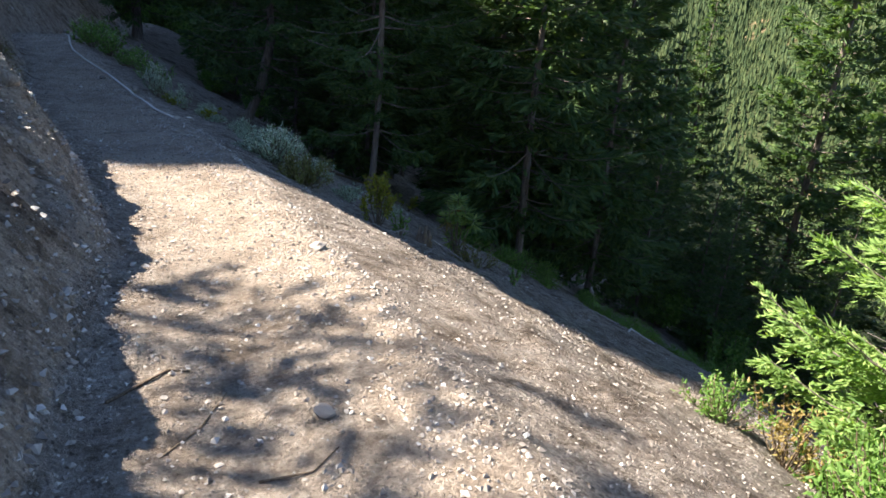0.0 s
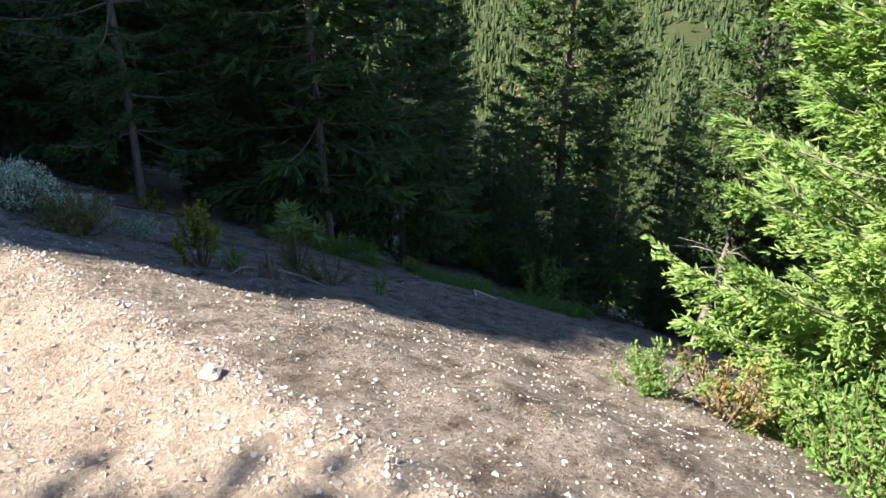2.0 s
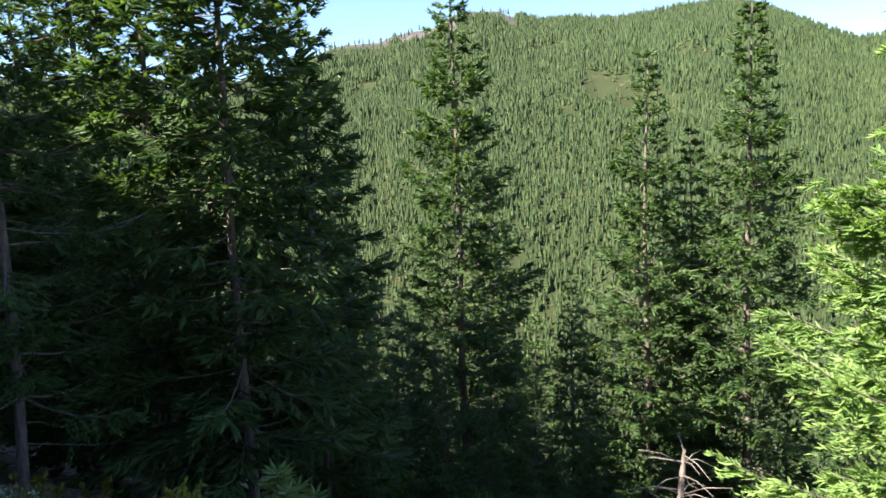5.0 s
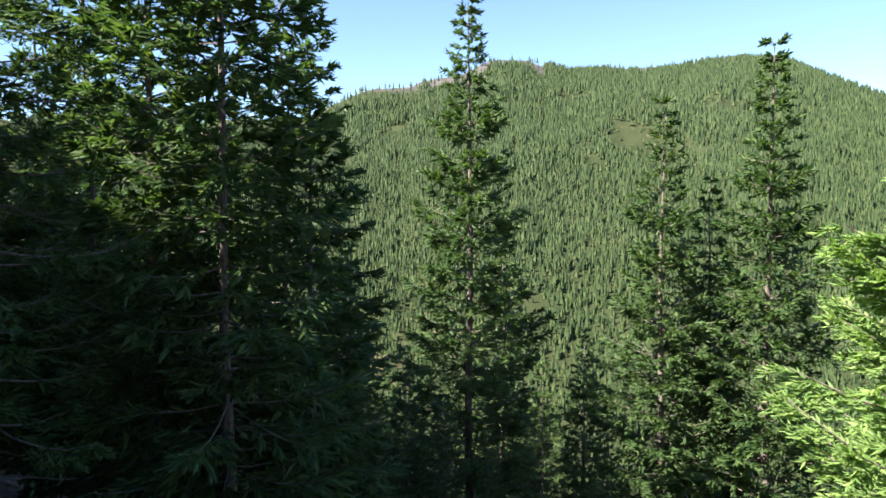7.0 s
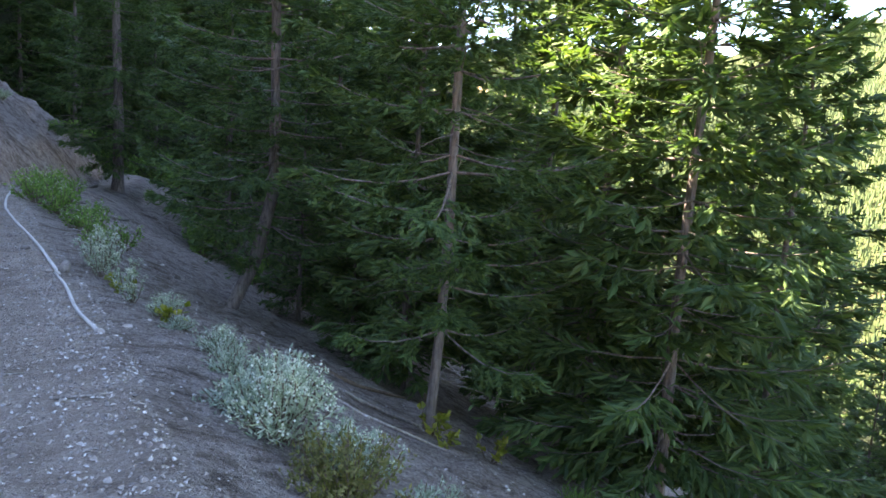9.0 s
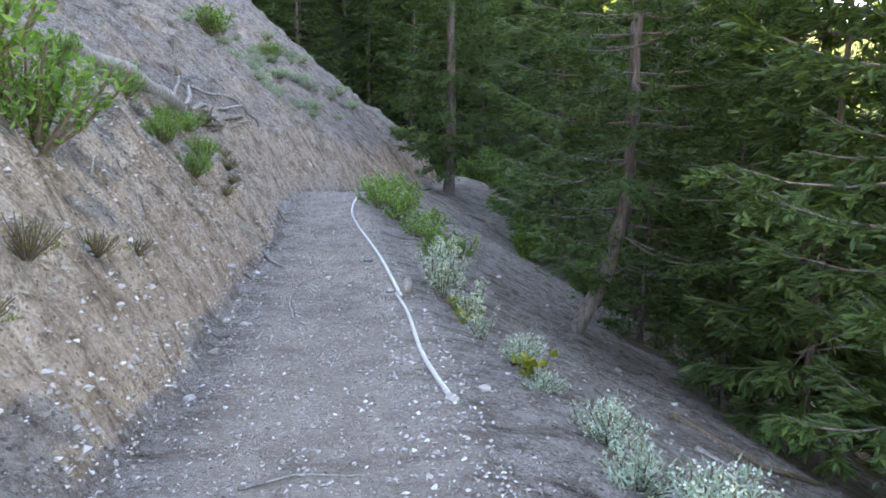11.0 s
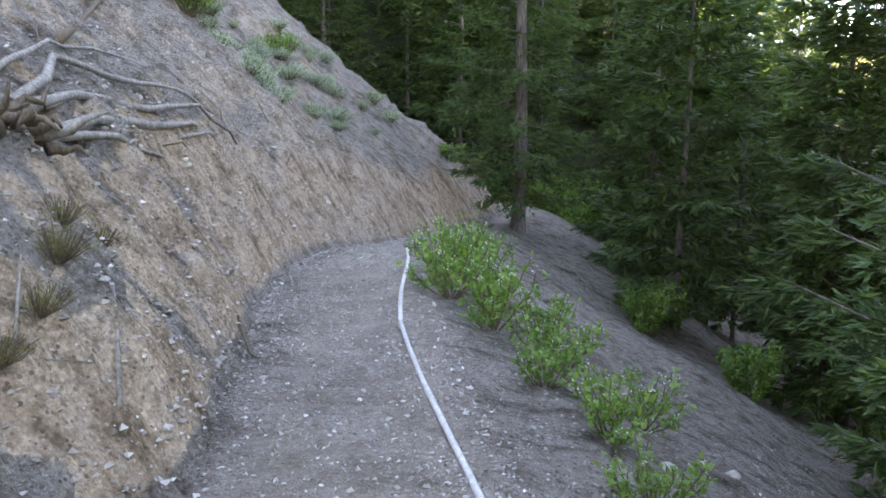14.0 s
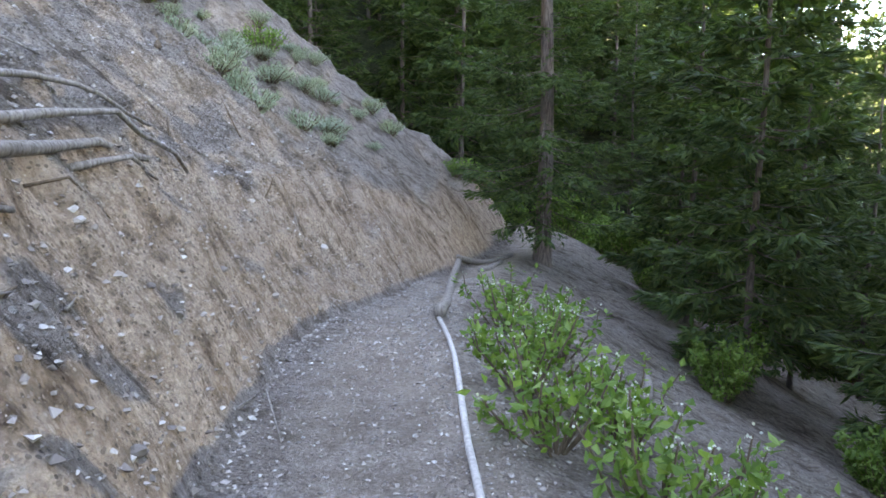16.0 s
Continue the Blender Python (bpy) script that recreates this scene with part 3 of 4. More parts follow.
scatter(24, hillside(36, 56, -14, 2), UPHILL, "firs on the hillside", 0.8, 1.1, 2.4, (0, 1, 2))

# ---- shrubs and plants ----


def shrub_meshes(seed, height, radius, stems, leaves, leaf_len, leaf_wide, leaf_mat, bare=0.25, spread_up=0.5, petals=0):
    """Branching stems with leaves set along their upper length."""
    rng = np.random.default_rng(seed)
    sticks, vs, fs, count, tips = [], [], [], 0, []
    for k in range(stems):
        az, out = rng.random() * 6.28, radius * rng.random() ** 0.6
        h = height * (0.55 + 0.45 * rng.random()) * (1 - 0.35 * (out / radius) ** 2)
        u = np.linspace(0, 1, 5)
        path = np.stack([np.cos(az) * out * u ** spread_up, np.sin(az) * out * u ** spread_up, h * u], 1) + rng.normal(0, 0.03 * height, (5, 3)) * u[:, None]
        path[0, 2] = -0.05
        sticks.append(tube(path, 0.004 + 0.007 * height * (1 - u), 4))
        m = max(3, leaves // stems)
        uu = bare + (1 - bare) * rng.random(m) ** 0.7
        at = np.stack([np.interp(uu, u, path[:, j]) for j in range(3)], 1) + rng.normal(0, 0.07 * radius, (m, 3)) * uu[:, None]
        al = unit(rng.normal(0, 1, (m, 3)) + np.array([math.cos(az) * 0.4, math.sin(az) * 0.4, 0.55]))
        sd = unit(np.cross(al, rng.normal(0, 0.5, (m, 3)) + np.array([0, 0, 1.0])))
        v, q = kites(at, al, sd, leaf_len * (0.6 + 0.7 * rng.random(m)), leaf_wide * (0.7 + 0.5 * rng.random(m)), 0.2)
        vs.append(v), fs.append(q + count)
        count += len(v)
        tips.append(path[-1])
    out = [mesh_of("stems", *joined(sticks), TWIG), mesh_of("leaves", np.concatenate(vs), np.concatenate(fs), leaf_mat)]
    if petals:
        pv, pf, c = [], [], 0
        for tip in tips:
            m = petals
            al = unit(rng.normal(0, 1, (m, 3)) + np.array([0, 0, 0.6]))
            sd = unit(np.cross(al, rng.normal(0, 1, (m, 3))))
            v, q = kites(tip + rng.normal(0, 0.018, (m, 3)), al, sd, np.full(m, 0.016), np.full(m, 0.014))
            pv.append(v), pf.append(q + c)
            c += len(v)
        out.append(mesh_of("flowers", np.concatenate(pv), np.concatenate(pf), PETAL))
    return out


def plant(name, meshes, x, y, label, category="shrub", turn=0.0, size=1.0, group=""):
    root = new(name)
    for piece, me in zip(("stem", "foliage", "blossom"), meshes):
        tagged(part(piece, me, root), kind="stuff")
    root.matrix_world = pose(x, y, float(ground_z(x, y)) - 0.02, 0, 0, turn) @ Matrix.Scale(size, 4)
    return tagged(root, label, category, group)


plant("shrub", shrub_meshes(31, 0.46, 0.42, 40, 2600, 0.040, 0.018, OLIVE, 0.12), 2.88, 6.55, "low olive-brown shrub at the slope's edge", "shrub", 0, 0.8)
plant("sapling", shrub_meshes(32, 0.66, 0.21, 15, 900, 0.055, 0.026, YELLOW, 0.38), 3.22, 5.60, "yellow-green sapling on bare pale stems", "sapling", 0, 0.85)
plant("sprout", shrub_meshes(33, 0.30, 0.10, 6, 120, 0.05, 0.02, LEAF, 0.2), 3.33, 5.36, "small green sprout beside the stump", "plant")
plant("sprout", shrub_meshes(34, 0.22, 0.10, 6, 90, 0.05, 0.018, LEAF, 0.15), 4.28, 4.79, "small green sprout on gravel", "plant")
plant("shrub", shrub_meshes(35, 0.28, 0.28, 16, 420, 0.040, 0.014, OLIVE, 0.2), 4.18, 5.22, "low grey-green shrub below the stump")


def rosette_bush(x, y):
    """A shrub whose long leaves stand in rosettes at the stem ends."""
    rng = np.random.default_rng(36)
    sticks, green, brown = [], [], []
    for k in range(9):
        az, out, h = rng.random() * 6.28, 0.05 + 0.22 * rng.random(), 0.25 + 0.6 * rng.random()
        u = np.linspace(0, 1, 5)
        path = np.stack([np.cos(az) * out * u, np.sin(az) * out * u, h * u], 1)
        path[0, 2] = -0.05
        sticks.append(tube(path, 0.011 - 0.006 * u, 5))
        for ring, mat_list, up in ((0, green, 0.35), (1, green, -0.05), (2, brown if k % 3 == 0 else green, -0.7)):
            m = 9
            a = np.arange(m) * 2 * math.pi / m + ring * 0.4 + rng.normal(0, 0.15, m)
            al = unit(np.stack([np.cos(a), np.sin(a), np.full(m, up)], 1))
            sd = unit(np.cross(al, (0, 0, 1.0)))
            mat_list.append(kites(path[-1] - np.array([0, 0, 0.035 * ring]) + 0 * al, al, sd, 0.15 + 0.05 * rng.random(m), np.full(m, 0.042), 0.3))
    for k in range(4):
        az = 2.4 + 0.35 * k
        u = np.linspace(0, 1, 4)
        sticks.append(tube(np.stack([np.cos(az) * 0.3 * u, np.sin(az) * 0.3 * u, (0.5 + 0.12 * k) * u], 1), 0.008 - 0.005 * u, 4))
    root = new("rosette_shrub")
    tagged(part("stem", mesh_of("stems", *joined(sticks), TWIG), root), kind="stuff")
    part("foliage", mesh_of("leaves", *joined([(list(v), [tuple(q) for q in f]) for v, f in green]), GLOSSY), root)
    part("withered_foliage", mesh_of("withered_leaves", *joined([(list(v), [tuple(q) for q in f]) for v, f in brown]), RUST), root, "orange withered leaves")
    root.matrix_world = pose(x, y, float(ground_z(x, y)) - 0.02) @ Matrix.Scale(0.75, 4)
    return tagged(root, "broad-leaved evergreen shrub with rosettes of glossy leaves", "shrub")


rosette_bush(4.15, 5.55)
plant("shrub", shrub_meshes(37, 0.75, 0.42, 16, 620, 0.05, 0.02, RUST, 0.25), 4.75, 2.05, "sunlit rust and yellow shrub at the slope's foot")
plant("shrub", shrub_meshes(38, 0.38, 0.40, 24, 900, 0.045, 0.020, LEAF, 0.15), 4.55, 2.5, "low green shrub in full sun")
leafy = shrub_meshes(39, 0.85, 0.62, 26, 1500, 0.055, 0.024, LEAF, 0.2)
for x, y, size, turn in ((3.15, 0.62, 0.85, 0), (3.7, 0.9, 1.0, 120), (4.2, 1.15, 1.0, 200), (3.3, 0.1, 0.9, 60), (4.4, 0.35, 1.1, 250), (5.0, 1.6, 0.9, 30)):
    plant("leafy_shrub", leafy, x, y, "sunlit green leafy shrub under the young fir", "shrub", turn, size, "shrubs under the young fir")

sage = shrub_meshes(41, 0.36, 0.30, 40, 1500, 0.055, 0.012, SAGE, 0.05, 0.7, 10)
sage_low = shrub_meshes(42, 0.26, 0.28, 34, 1100, 0.050, 0.012, SAGE, 0.05, 0.7, 0)
for x, y, size, turn, flower in ((2.80, 7.15, 1.1, 0, 1), (2.98, 7.62, 1.15, 70, 1), (2.72, 7.5, 0.9, 30, 0), (3.15, 8.05, 1.0, 140, 1), (2.92, 8.25, 0.8, 210, 0), (3.05, 7.05, 0.8, 300, 0),
                                 (3.0, 8.75, 0.7, 20, 1), (2.85, 9.35, 0.55, 80, 0), (2.9, 9.9, 0.6, 150, 1), (3.4, 6.6, 0.8, 10, 0), (3.7, 6.3, 0.7, 100, 0), (3.1, 6.9, 0.9, 200, 1)):
    plant("pale_herb", sage if flower else sage_low, x, y, "pale silvery herb with white flower heads" if flower else "pale silvery herb beside the trail", "plant", turn, size, "pale herbs beside the trail")

herb = shrub_meshes(43, 0.55, 0.22, 11, 330, 0.06, 0.018, SAGE, 0.2, 0.6, 16)
for x, y, size, turn in ((2.78, 12.25, 1.0, 0), (2.95, 12.6, 0.8, 100), (2.7, 11.75, 0.7, 200), (2.85, 11.2, 0.8, 40), (3.0, 13.0, 0.8, 310), (2.75, 10.4, 0.6, 10)):
    plant("flowering_herb", herb, x, y, "tall thin herb with white flower heads", "plant", turn, size, "flowering herbs")
gold = shrub_meshes(44, 0.22, 0.16, 6, 40, 0.085, 0.065, YELLOW, 0.3)
for x, y, size in ((2.85, 11.42, 1.0), (2.78, 10.9, 0.8), (4.85, 8.72, 1.2), (4.7, 8.3, 0.9), (5.3, 8.4, 1.1), (2.9, 9.6, 0.9)):
    plant("yellow_leaved_plant", gold, x, y, "low plant with broad yellowing leaves", "plant", x * 50, size, "yellow-leaved plants")

bramble = shrub_meshes(45, 0.60, 0.38, 15, 400, 0.062, 0.040, LEAF, 0.2, 0.6, 5)
for x, y, size, turn in ((2.60, 16.7, 1.0, 0), (2.85, 16.2, 1.05, 80), (2.72, 17.5, 1.0, 160), (3.05, 17.0, 0.9, 250), (2.95, 18.2, 1.1, 30), (3.2, 15.75, 0.9, 300),
                         (3.3, 16.4, 0.8, 20), (2.95, 15.1, 0.7, 200), (3.1, 14.4, 0.75, 100), (3.35, 18.8, 1.0, 60), (3.6, 15.2, 0.8, 140), (3.0, 19.4, 1.0, 270), (3.0, 13.7, 0.6, 330)):
    plant("leafy_shrub", bramble, x, y, "light green leafy shrub below the edging logs", "shrub", turn, size, "shrubs below the logs")

bank_bush = shrub_meshes(46, 0.34, 0.30, 30, 1600, 0.036, 0.016, LEAF, 0.1)
for x, y, size, turn in ((0.42, 13.55, 0.85, 0), (0.30, 13.75, 0.75, 50), (0.44, 12.95, 0.8, 120), (0.20, 12.85, 0.85, 200), (0.16, 9.75, 1.7, 30), (-0.05, 9.4, 1.9, 100),
                         (0.05, 13.6, 0.7, 75), (0.5, 26.5, 1.7, 0), (-0.7, 23.9, 2.2, 80), (5.4, 34.0, 3.0, 10), (-0.2, 13.1, 0.9, 0), (5.6, 31.8, 1.6, 0), (4.4, 29.6, 1.3, 40), (-0.3, 11.7, 0.8, 300)):
    plant("bank_shrub", bank_bush, x, y, "small dense green shrub on the bank", "shrub", turn, size, "shrubs on the bank")
rng = np.random.default_rng(47)
for k in range(46):
    y = rng.uniform(21.5, 29)
    x = float(smooth_row(y, BANK_X)) - rng.uniform(1.5, 4.2)
    plant("pale_herb", sage_low, x, y, "pale silvery herb on the eroded hillside", "plant", rng.uniform(0, 360), rng.uniform(0.6, 1.3), "pale herbs on the hillside")
brush = shrub_meshes(52, 0.34, 0.34, 60, 500, 0.05, 0.006, RUST, 0.1, 0.6)[:1] + [shrub_meshes(53, 0.3, 0.34, 40, 700, 0.035, 0.010, OLIVE, 0.1, 0.6)[1]]
for x, y, s in ((0.55, 14.4, 0.45), (0.62, 14.15, 0.5), (0.70, 13.75, 0.4), (0.60, 14.7, 0.4), (0.66, 13.5, 0.4), (0.45, 8.2, 0.55), (0.42, 8.8, 0.6), (0.50, 9.4, 0.5), (0.56, 9.9, 0.45), (4.8, 30.0, 1.2), (5.3, 30.6, 1.2)):
    plant("dry_brush", brush, x, y, "dark dry brush hanging on the bank", "brush", x * 300, s, "dry brush on the bank")
grass_strip = shrub_meshes(48, 0.22, 0.30, 36, 900, 0.09, 0.012, LEAF, 0.0, 0.8)
for k in range(26):
    f = k / 25
    x, y = 5.6 + 5.2 * f + rng.normal(0, 0.25), 7.6 - 2.3 * f + rng.normal(0, 0.3)
    plant("grass_tuft", grass_strip, x, y, "green grassy tuft at the forest edge", "grass", rng.uniform(0, 360), rng.uniform(0.7, 1.2), "tufts at the forest edge")
under = shrub_meshes(49, 1.3, 0.9, 26, 1500, 0.12, 0.07, LEAF, 0.2)
for x, y, s in ((9.5, 32.0, 1.3), (11.0, 34.0, 1.6), (8.6, 34.5, 1.3), (12.5, 31.5, 1.2), (10.2, 36.5, 1.5), (7.4, 20.0, 0.7), (7.0, 22.5, 0.8), (8.0, 24.0, 0.9), (11.5, 6.6, 0.8), (12.4, 7.4, 0.9), (11.8, 8.4, 0.8),
                (13.5, 38.0, 1.6), (8.0, 38.5, 1.5), (14.5, 34.5, 1.4), (16.0, 36.5, 1.6), (11.5, 40.5, 1.7), (6.5, 36.8, 1.1), (9.5, 30.0, 0.8), (17.5, 33.0, 1.3), (7.0, 40.0, 1.6)):
    plant("undergrowth_bush", under, x, y, "broad-leaved bush in the shaded forest edge", "shrub", x * 40, s, "undergrowth")

# ---- logs, roots and sticks ----


def limb(name, points, radii, mat, label, category, sides=9, cap=None, parent=None):
    rng = np.random.default_rng(int(abs(points[0][0]) * 100 + abs(points[0][1]) * 10))
    ob = new(name, mesh_of(name, *tube(points, radii, sides, 0.12, rng), mat, True))
    if parent is not None:
        ob.parent = parent
        return ob
    return tagged(ob, label, category)


def on_ground(x, y, lift):
    return (x, y, float(ground_z(x, y)) + lift)


def laid(a, b, radius, taper, mat, name, label, category, lift=0.6, steps=9, sway=0.02):
    """A pole lying along the ground from a to b."""
    pts = []
    for i in range(steps):
        f = i / (steps - 1)
        x, y = a[0] + (b[0] - a[0]) * f + sway * math.sin(f * 7 + a[1]), a[1] + (b[1] - a[1]) * f
        pts.append((x, y))
    z = [float(ground_z(x, y)) for x, y in pts]
    fit = np.polyfit(np.linspace(0, 1, steps), z, 2)
    pts = [(x, y, float(np.polyval(fit, i / (steps - 1))) + radius * lift) for i, (x, y) in enumerate(pts)]
    return limb(name, pts, np.linspace(radius, radius * taper, steps), mat, label, category)


EDGING = "peeled pale pole edging the outer side of the trail"
for a, b, r, tp in (((2.22, 8.9), (2.28, 11.6), 0.015, 0.85), ((2.33, 11.55), (2.14, 15.84), 0.018, 0.8), ((2.13, 15.75), (2.50, 19.46), 0.019, 0.95)):
    tagged(laid(a, b, r, tp, POLE, "edging_log", EDGING, "log"), group="edging logs")
for a, b, r in (((2.48, 19.4), (3.75, 25.6), 0.055), ((3.7, 25.5), (5.2, 27.6), 0.055), ((4.0, 24.9), (4.7, 26.4), 0.05)):
    tagged(laid(a, b, r, 0.9, DEADWOOD, "edging_log", "thick weathered log holding the trail's edge", "log"), group="edging logs")
limb("sawn_log_end", [on_ground(2.36, 11.62, 0.03), on_ground(2.40, 11.80, 0.03), on_ground(2.43, 12.0, 0.02)], (0.05, 0.05, 0.047), DEADWOOD, "short sawn log end beside the edging pole", "log", 14)

# uprooted stump with its long roots on the bank
root_thing = new("uprooted_stump")
tagged(root_thing, "weathered uprooted stump with long pale roots on the bank", "stump")
rng = np.random.default_rng(51)


def root_path(points, r0, r1, lift=0.05):
    p = [on_ground(x, y, lift * (0.6 + 0.8 * math.sin(i * 1.7) ** 2)) for i, (x, y) in enumerate(points)]
    fine = []
    for i in range(len(p) - 1):
        for f in (0, 0.33, 0.66):
            q = Vector(p[i]).lerp(Vector(p[i + 1]), f)
            fine.append((q.x + rng.normal(0, 0.014), q.y + rng.normal(0, 0.03), q.z + rng.normal(0, 0.014)))
    fine.append(p[-1])
    limb("root", fine, 0.62 * np.linspace(r0, r1, len(fine)) * (1 + 0.12 * np.sin(np.arange(len(fine)) * 1.3)), DEADWOOD, "", "", 8, None, root_thing)


root_path([(0.22, 14.9), (0.28, 15.8), (0.36, 16.7), (0.48, 17.6), (0.60, 18.3)], 0.075, 0.030)
root_path([(0.10, 14.9), (0.12, 15.9), (0.28, 17.0), (0.50, 17.9), (0.68, 18.75)], 0.065, 0.018, 0.09)
root_path([(0.05, 15.1), (-0.05, 16.2), (0.06, 17.2), (0.26, 17.9), (0.52, 18.5)], 0.055, 0.016, 0.08)
root_path([(-0.10, 15.3), (-0.25, 16.6), (-0.28, 17.6), (0.0, 18.3)], 0.035, 0.010, 0.06)
root_path([(0.25, 15.0), (0.40, 15.7), (0.46, 16.6)], 0.050, 0.020, 0.10)
root_path([(0.42, 17.3), (0.58, 17.7), (0.66, 18.0)], 0.035, 0.010, 0.06)
root_path([(0.1, 14.5), (-0.25, 13.6), (-0.75, 12.6), (-1.15, 11.6)], 0.14, 0.15, 0.10)
for k in range(20):
    a, e, ln = rng.uniform(0, 6.28), rng.uniform(-0.5, 0.9), rng.uniform(0.14, 0.32)
    o = np.array(on_ground(0.22 + rng.normal(0, 0.07), 14.65 + rng.normal(0, 0.16), 0.10))
    d = np.array([math.cos(a) * math.cos(e) + 0.3, math.sin(a) * math.cos(e), math.sin(e)])
    u = np.linspace(0, 1, 5)[:, None]
    path = o + d * u * ln + rng.normal(0, 0.03, (5, 3)) * u
    limb("root_spike", path.tolist(), np.linspace(0.040, 0.007, 5), (TWIG, DEADWOOD)[k % 3 == 0], "", "", 6, None, root_thing)

stump = new("small_stump")
tagged(stump, "small splintered orange-brown stump on the slope", "stump")
base = on_ground(3.5, 5.2, 0)
for k in range(9):
    a = k * 0.7
    o = np.array(base) + (0.045 * math.cos(a), 0.045 * math.sin(a), -0.05)
    limb("splinter", [o, o + (0.01 * math.cos(a), 0.01 * math.sin(a), 0.12), o + (0.0, 0.0, 0.19 + 0.05 * math.sin(k * 2.3))], (0.032, 0.026, 0.010), TWIG, "", "", 6, None, stump)
for bx, by in ((0.45, 0.25), (-0.35, 0.1), (0.2, -0.4)):
    limb("root", [on_ground(3.5 + bx * f, 5.2 + by * f + 0.05 * math.sin(f * 5), 0.05 + 0.04 * math.sin(f * 4)) for f in (0, 0.3, 0.6, 0.8, 1)], (0.012, 0.010, 0.008, 0.006, 0.003), DEADWOOD, "", "", 6, None, stump)

snag = new("dead_snag")
tagged(snag, "short leaning dead grey snag with bare branches", "dead tree")
o = np.array(on_ground(9.55, 3.25, -0.2))
top = np.array((10.3, 3.1, -2.75))
limb("trunk", [o + (top - o) * f for f in (0, 0.3, 0.6, 0.85, 1)], (0.07, 0.06, 0.05, 0.04, 0.02), BARK, "", "", 9, None, snag)
for k in range(28):
    p = o + (top - o) * rng.uniform(0.45, 1)
    a, ln = rng.uniform(0, 6.28), rng.uniform(0.3, 0.9)
    d = np.array([math.cos(a), math.sin(a), rng.uniform(-0.1, 0.6)])
    limb("branch", [p, p + d * ln * 0.5 + (0, 0, 0.03), p + d * ln + (0, 0, -0.05)], (0.011, 0.007, 0.003), DEADWOOD, "", "", 5, None, snag)

STICK = "dry fallen stick lying on the dirt"
for pts, r, mat in (([(1.42, 11.0), (1.38, 11.4), (1.40, 11.9)], 0.010, DEADWOOD), ([(0.95, 13.75), (0.88, 14.0), (0.80, 14.25)], 0.012, DEADWOOD), ([(1.15, 17.2), (1.25, 17.6), (1.38, 16.9)], 0.010, DEADWOOD),
                    ([(0.3, 2.4), (0.55, 2.55), (0.62, 2.5)], 0.007, TWIG), ([(0.62, 1.75), (0.78, 1.70), (0.9, 1.76)], 0.005, TWIG), ([(0.4, 2.0), (0.55, 2.12), (0.7, 2.3)], 0.005, TWIG),
                    ([(1.05, 13.3), (1.15, 13.0), (1.28, 12.8)], 0.02, DEADWOOD), ([(0.5, 11.9), (0.62, 12.5), (0.8, 12.7)], 0.012, DEADWOOD), ([(1.1, 15.6), (1.2, 15.3), (1.25, 15.2)], 0.012, TWIG),
                    ([(0.55, 12.6), (0.6, 13.4), (0.85, 13.8)], 0.006, DEADWOOD), ([(1.8, 7.4), (1.95, 7.35), (2.2, 7.45)], 0.010, DEADWOOD), ([(1.3, 8.1), (1.5, 8.2), (1.75, 8.15)], 0.008, DEADWOOD),
                    ([(4.0, 9.6), (4.5, 9.3), (5.1, 9.2)], 0.025, DEADWOOD), ([(4.2, 10.3), (4.9, 10.1), (5.6, 10.3)], 0.03, TWIG), ([(3.6, 9.0), (4.1, 8.6), (4.6, 8.1)], 0.02, DEADWOOD),
                    ([(3.9, 18.5), (4.3, 19.3), (4.6, 20.0)], 0.05, DEADWOOD), ([(6.2, 5.9), (6.6, 5.85), (7.0, 5.6)], 0.02, DEADWOOD), ([(7.0, 5.4), (7.3, 5.6), (7.6, 5.4)], 0.02, POLE),
                    ([(-0.3, 16.9), (-0.6, 18.2), (-0.8, 19.8)], 0.04, TWIG), ([(0.05, 21.0), (-0.3, 22.2), (-0.5, 23.6)], 0.04, TWIG), ([(0.1, 3.9), (-0.3, 4.6), (-0.5, 5.5)], 0.03, TWIG), ([(0.35, 5.2), (-0.1, 5.9), (-0.2, 6.9)], 0.05, DEADWOOD)):
    tagged(limb("stick", [on_ground(x, y, r * 0.7) for x, y in pts], np.linspace(r, r * 0.5, len(pts)), mat, STICK, "stick", 6), group="fallen sticks")
for k in range(30):
    y = rng.uniform(9, 21)
    x = float(smooth_row(y, BANK_X)) - rng.uniform(0.2, 1.6)
    a, ln = rng.uniform(0.9, 2.2), rng.uniform(0.2, 0.6)
    tagged(limb("stick", [on_ground(x + math.cos(a) * ln * f, y + math.sin(a) * ln * f, 0.012) for f in (0, 0.5, 1)], (0.009, 0.007, 0.003), (DEADWOOD, TWIG)[k % 2], "thin root or twig poking from the bank", "stick", 5), group="twigs on the bank")

# ---- stones ----
OCTA_F = [(0, 2, 4), (2, 1, 4), (1, 3, 4), (3, 0, 4), (2, 0, 5), (1, 2, 5), (3, 1, 5), (0, 3, 5)]


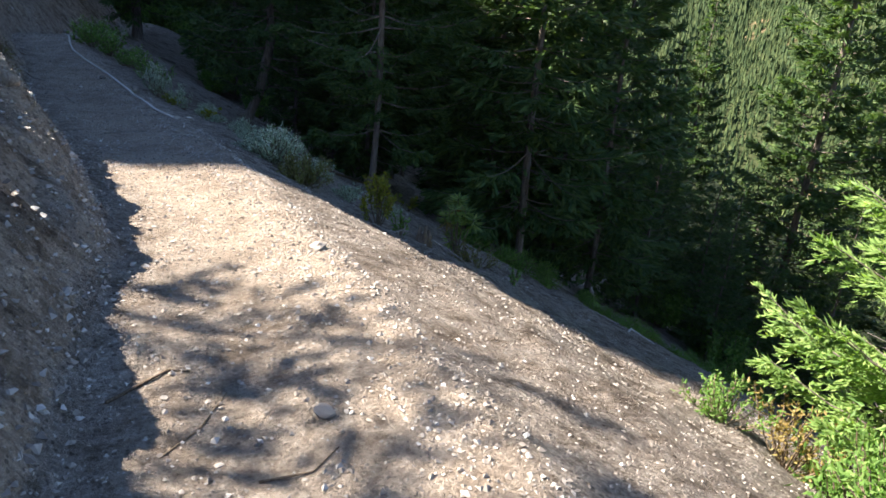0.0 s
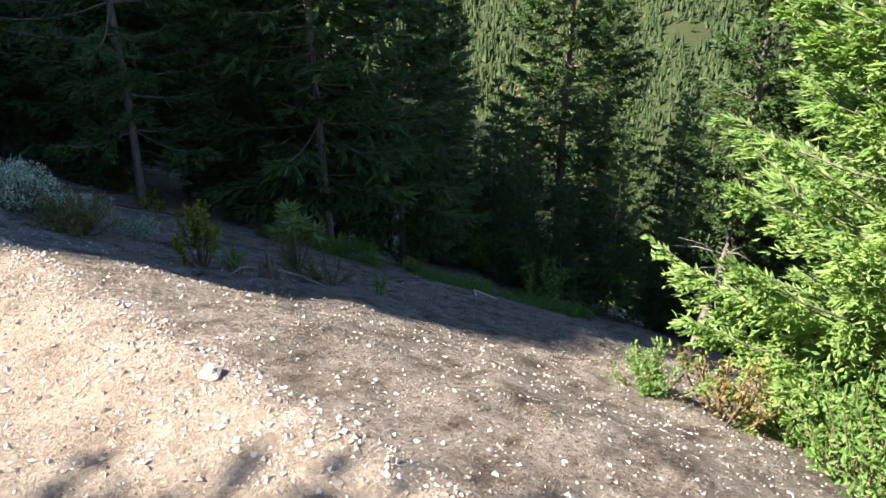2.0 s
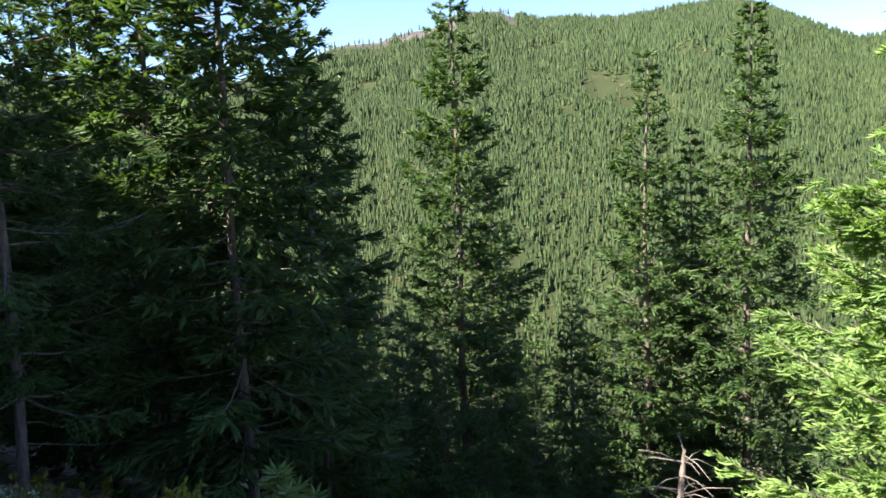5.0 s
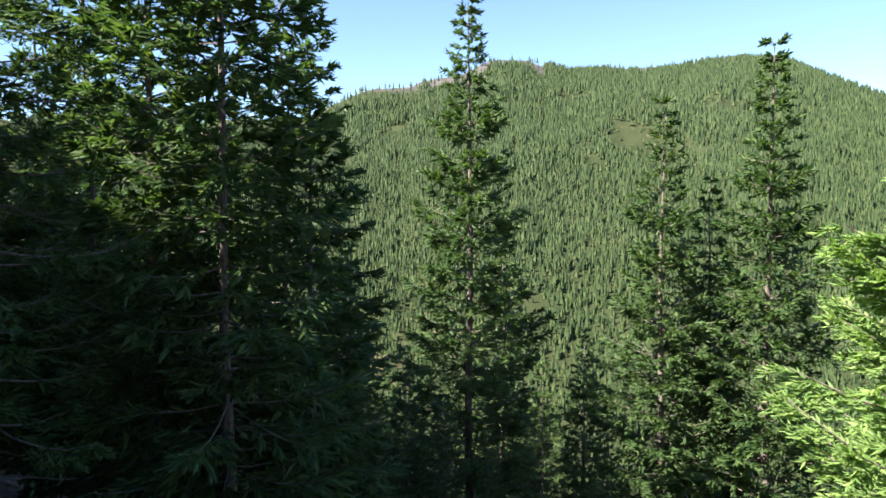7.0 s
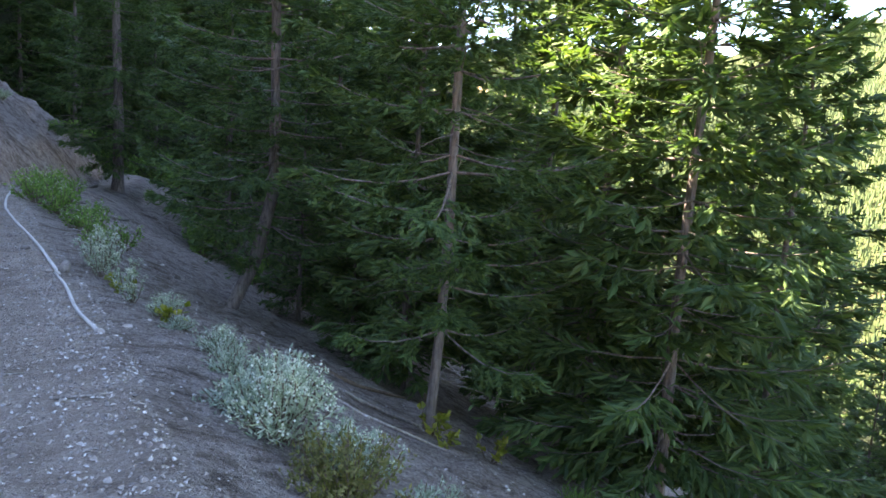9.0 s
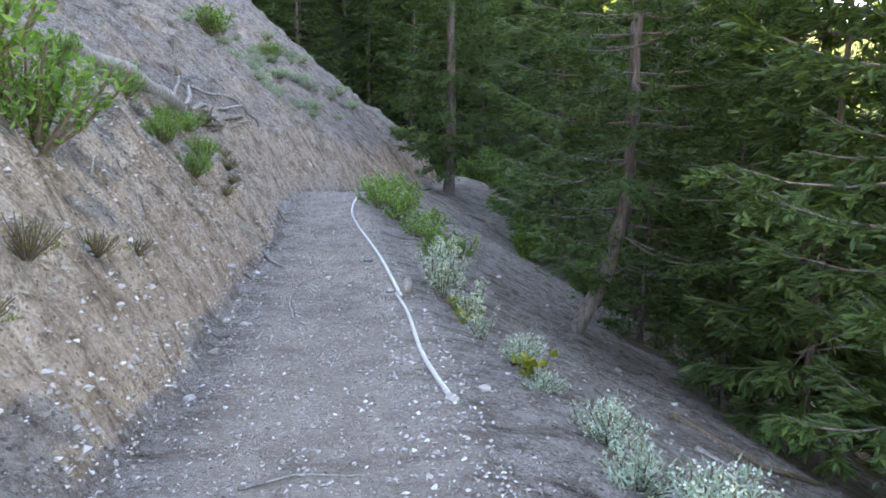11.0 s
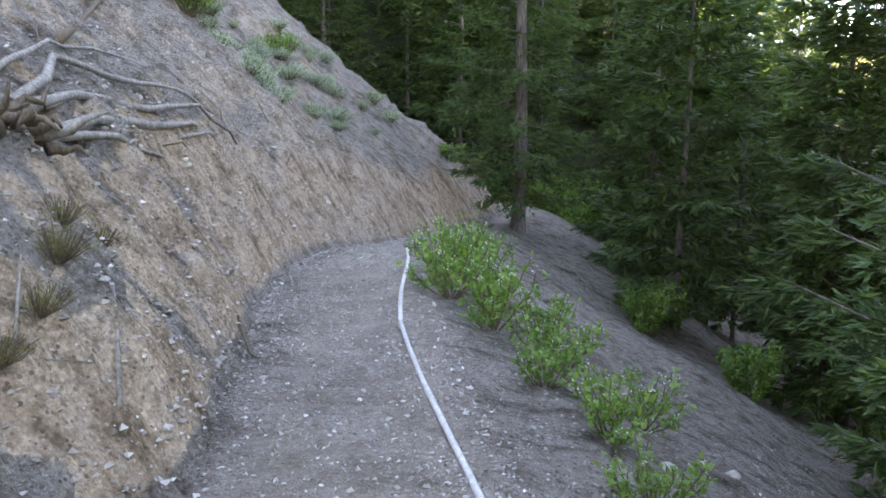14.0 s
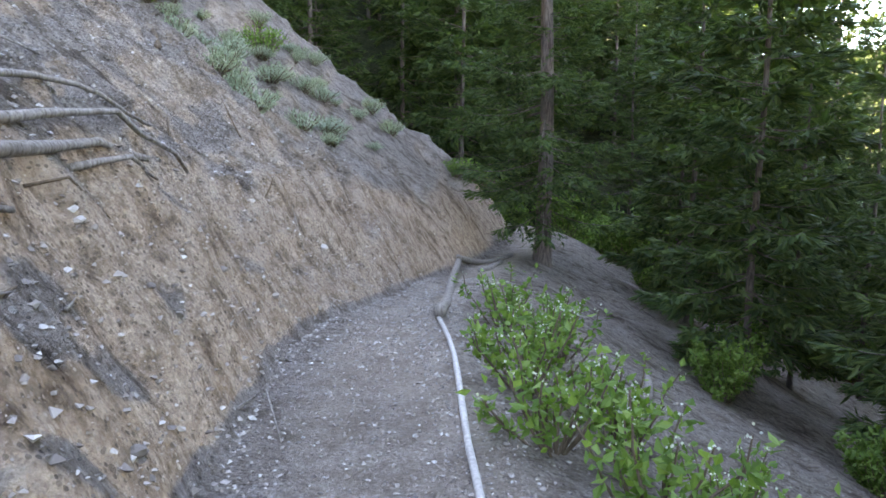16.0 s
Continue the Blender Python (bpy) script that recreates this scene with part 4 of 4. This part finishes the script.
def gravel(count, place, sizes, seed, name, label):
    rng = np.random.default_rng(seed)
    xy = place(rng, count)
    zz = ground_z(xy[:, 0], xy[:, 1])
    s = sizes[0] * (sizes[1] / sizes[0]) ** (rng.random(count) ** 2.2)
    octa = np.array([(1, 0, 0), (-1, 0, 0), (0, 1, 0), (0, -1, 0), (0, 0, 1), (0, 0, -1)], float)
    v = octa[None] * (s[:, None, None] * rng.uniform(0.55, 1.25, (count, 6, 1)) * np.array([1, 1, 0.6])) + rng.normal(0, 0.22, (count, 6, 3)) * s[:, None, None]
    a = rng.random(count) * 6.28
    c, d = np.cos(a)[:, None], np.sin(a)[:, None]
    v = np.stack([v[..., 0] * c - v[..., 1] * d, v[..., 0] * d + v[..., 1] * c, v[..., 2]], 2)
    v += np.stack([xy[:, 0], xy[:, 1], zz + s * 0.18], 1)[:, None]
    f = (np.arange(count)[:, None, None] * 6 + np.array(OCTA_F)[None]).reshape(-1, 3)
    tagged(new(name, mesh_of(name, v.reshape(-1, 3), f, STONE)), label, "gravel", kind="stuff")


def on_trail(rng, n):
    y = rng.uniform(0.2, 24, n)
    f = np.clip(rng.beta(0.75, 0.75, n) * 1.15 - 0.08, -0.1, 1.1)
    lo, hi = smooth_row(y, BANK_X), smooth_row(y, EDGE_X)
    return np.stack([lo + (hi - lo) * f, y], 1)


def on_slope(rng, n):
    y = rng.uniform(0.2, 20, n)
    return np.stack([smooth_row(y, EDGE_X) + rng.random(n) ** 1.5 * 7 - 0.3, y], 1)


def on_bank(rng, n):
    y = rng.uniform(1.5, 24, n)
    return np.stack([smooth_row(y, BANK_X) - rng.random(n) ** 1.4 * 2.6, y], 1)


gravel(40000, on_trail, (0.003, 0.017), 61, "trail_gravel", "loose grey and brown gravel on the trail")
gravel(32000, on_slope, (0.004, 0.017), 62, "slope_gravel", "loose angular gravel on the outer slope")
gravel(38000, on_bank, (0.004, 0.026), 63, "bank_gravel", "small stones embedded in the cut bank")

rng = np.random.default_rng(64)
ROCKS = []
for k in range(5):
    bm = bmesh.new()
    bmesh.ops.create_icosphere(bm, subdivisions=2, radius=1.0)
    for v in bm.verts:
        v.co *= 1 + 0.35 * noise.noise(v.co * 1.3 + Vector((k * 7.1, 0, 0))) + 0.12 * noise.noise(v.co * 3.1 + Vector((0, k * 3.3, 0)))
        v.co.z *= 0.62
    me = bpy.data.meshes.new("stone")
    bm.to_mesh(me)
    bm.free()
    me.materials.append(STONE)
    ROCKS.append(me)
places = [(2.14, 13.01, 0.055), (1.62, 3.49, 0.05), (1.72, 12.4, 0.035), (1.9, 12.0, 0.03), (0.94, 1.96, 0.04)]
for _ in range(70):
    y = rng.uniform(1.0, 21)
    lo, hi = float(smooth_row(y, BANK_X)), float(smooth_row(y, EDGE_X))
    x = rng.uniform(lo - 1.0, lo + 0.2) if rng.random() < 0.5 else rng.uniform(hi - 0.3, hi + 3.5)
    places.append((x, y, 0.016 + 0.03 * rng.random() ** 2))
for k, (x, y, s) in enumerate(places):
    ob = new("stone", ROCKS[k % 5])
    ob.matrix_world = pose(*on_ground(x, y, s * 0.25), rng.uniform(-20, 20), rng.uniform(-20, 20), rng.uniform(0, 360)) @ Matrix.Scale(s, 4)
    tagged(ob, "loose grey-brown stone lying on the dirt", "stone", "loose stones")
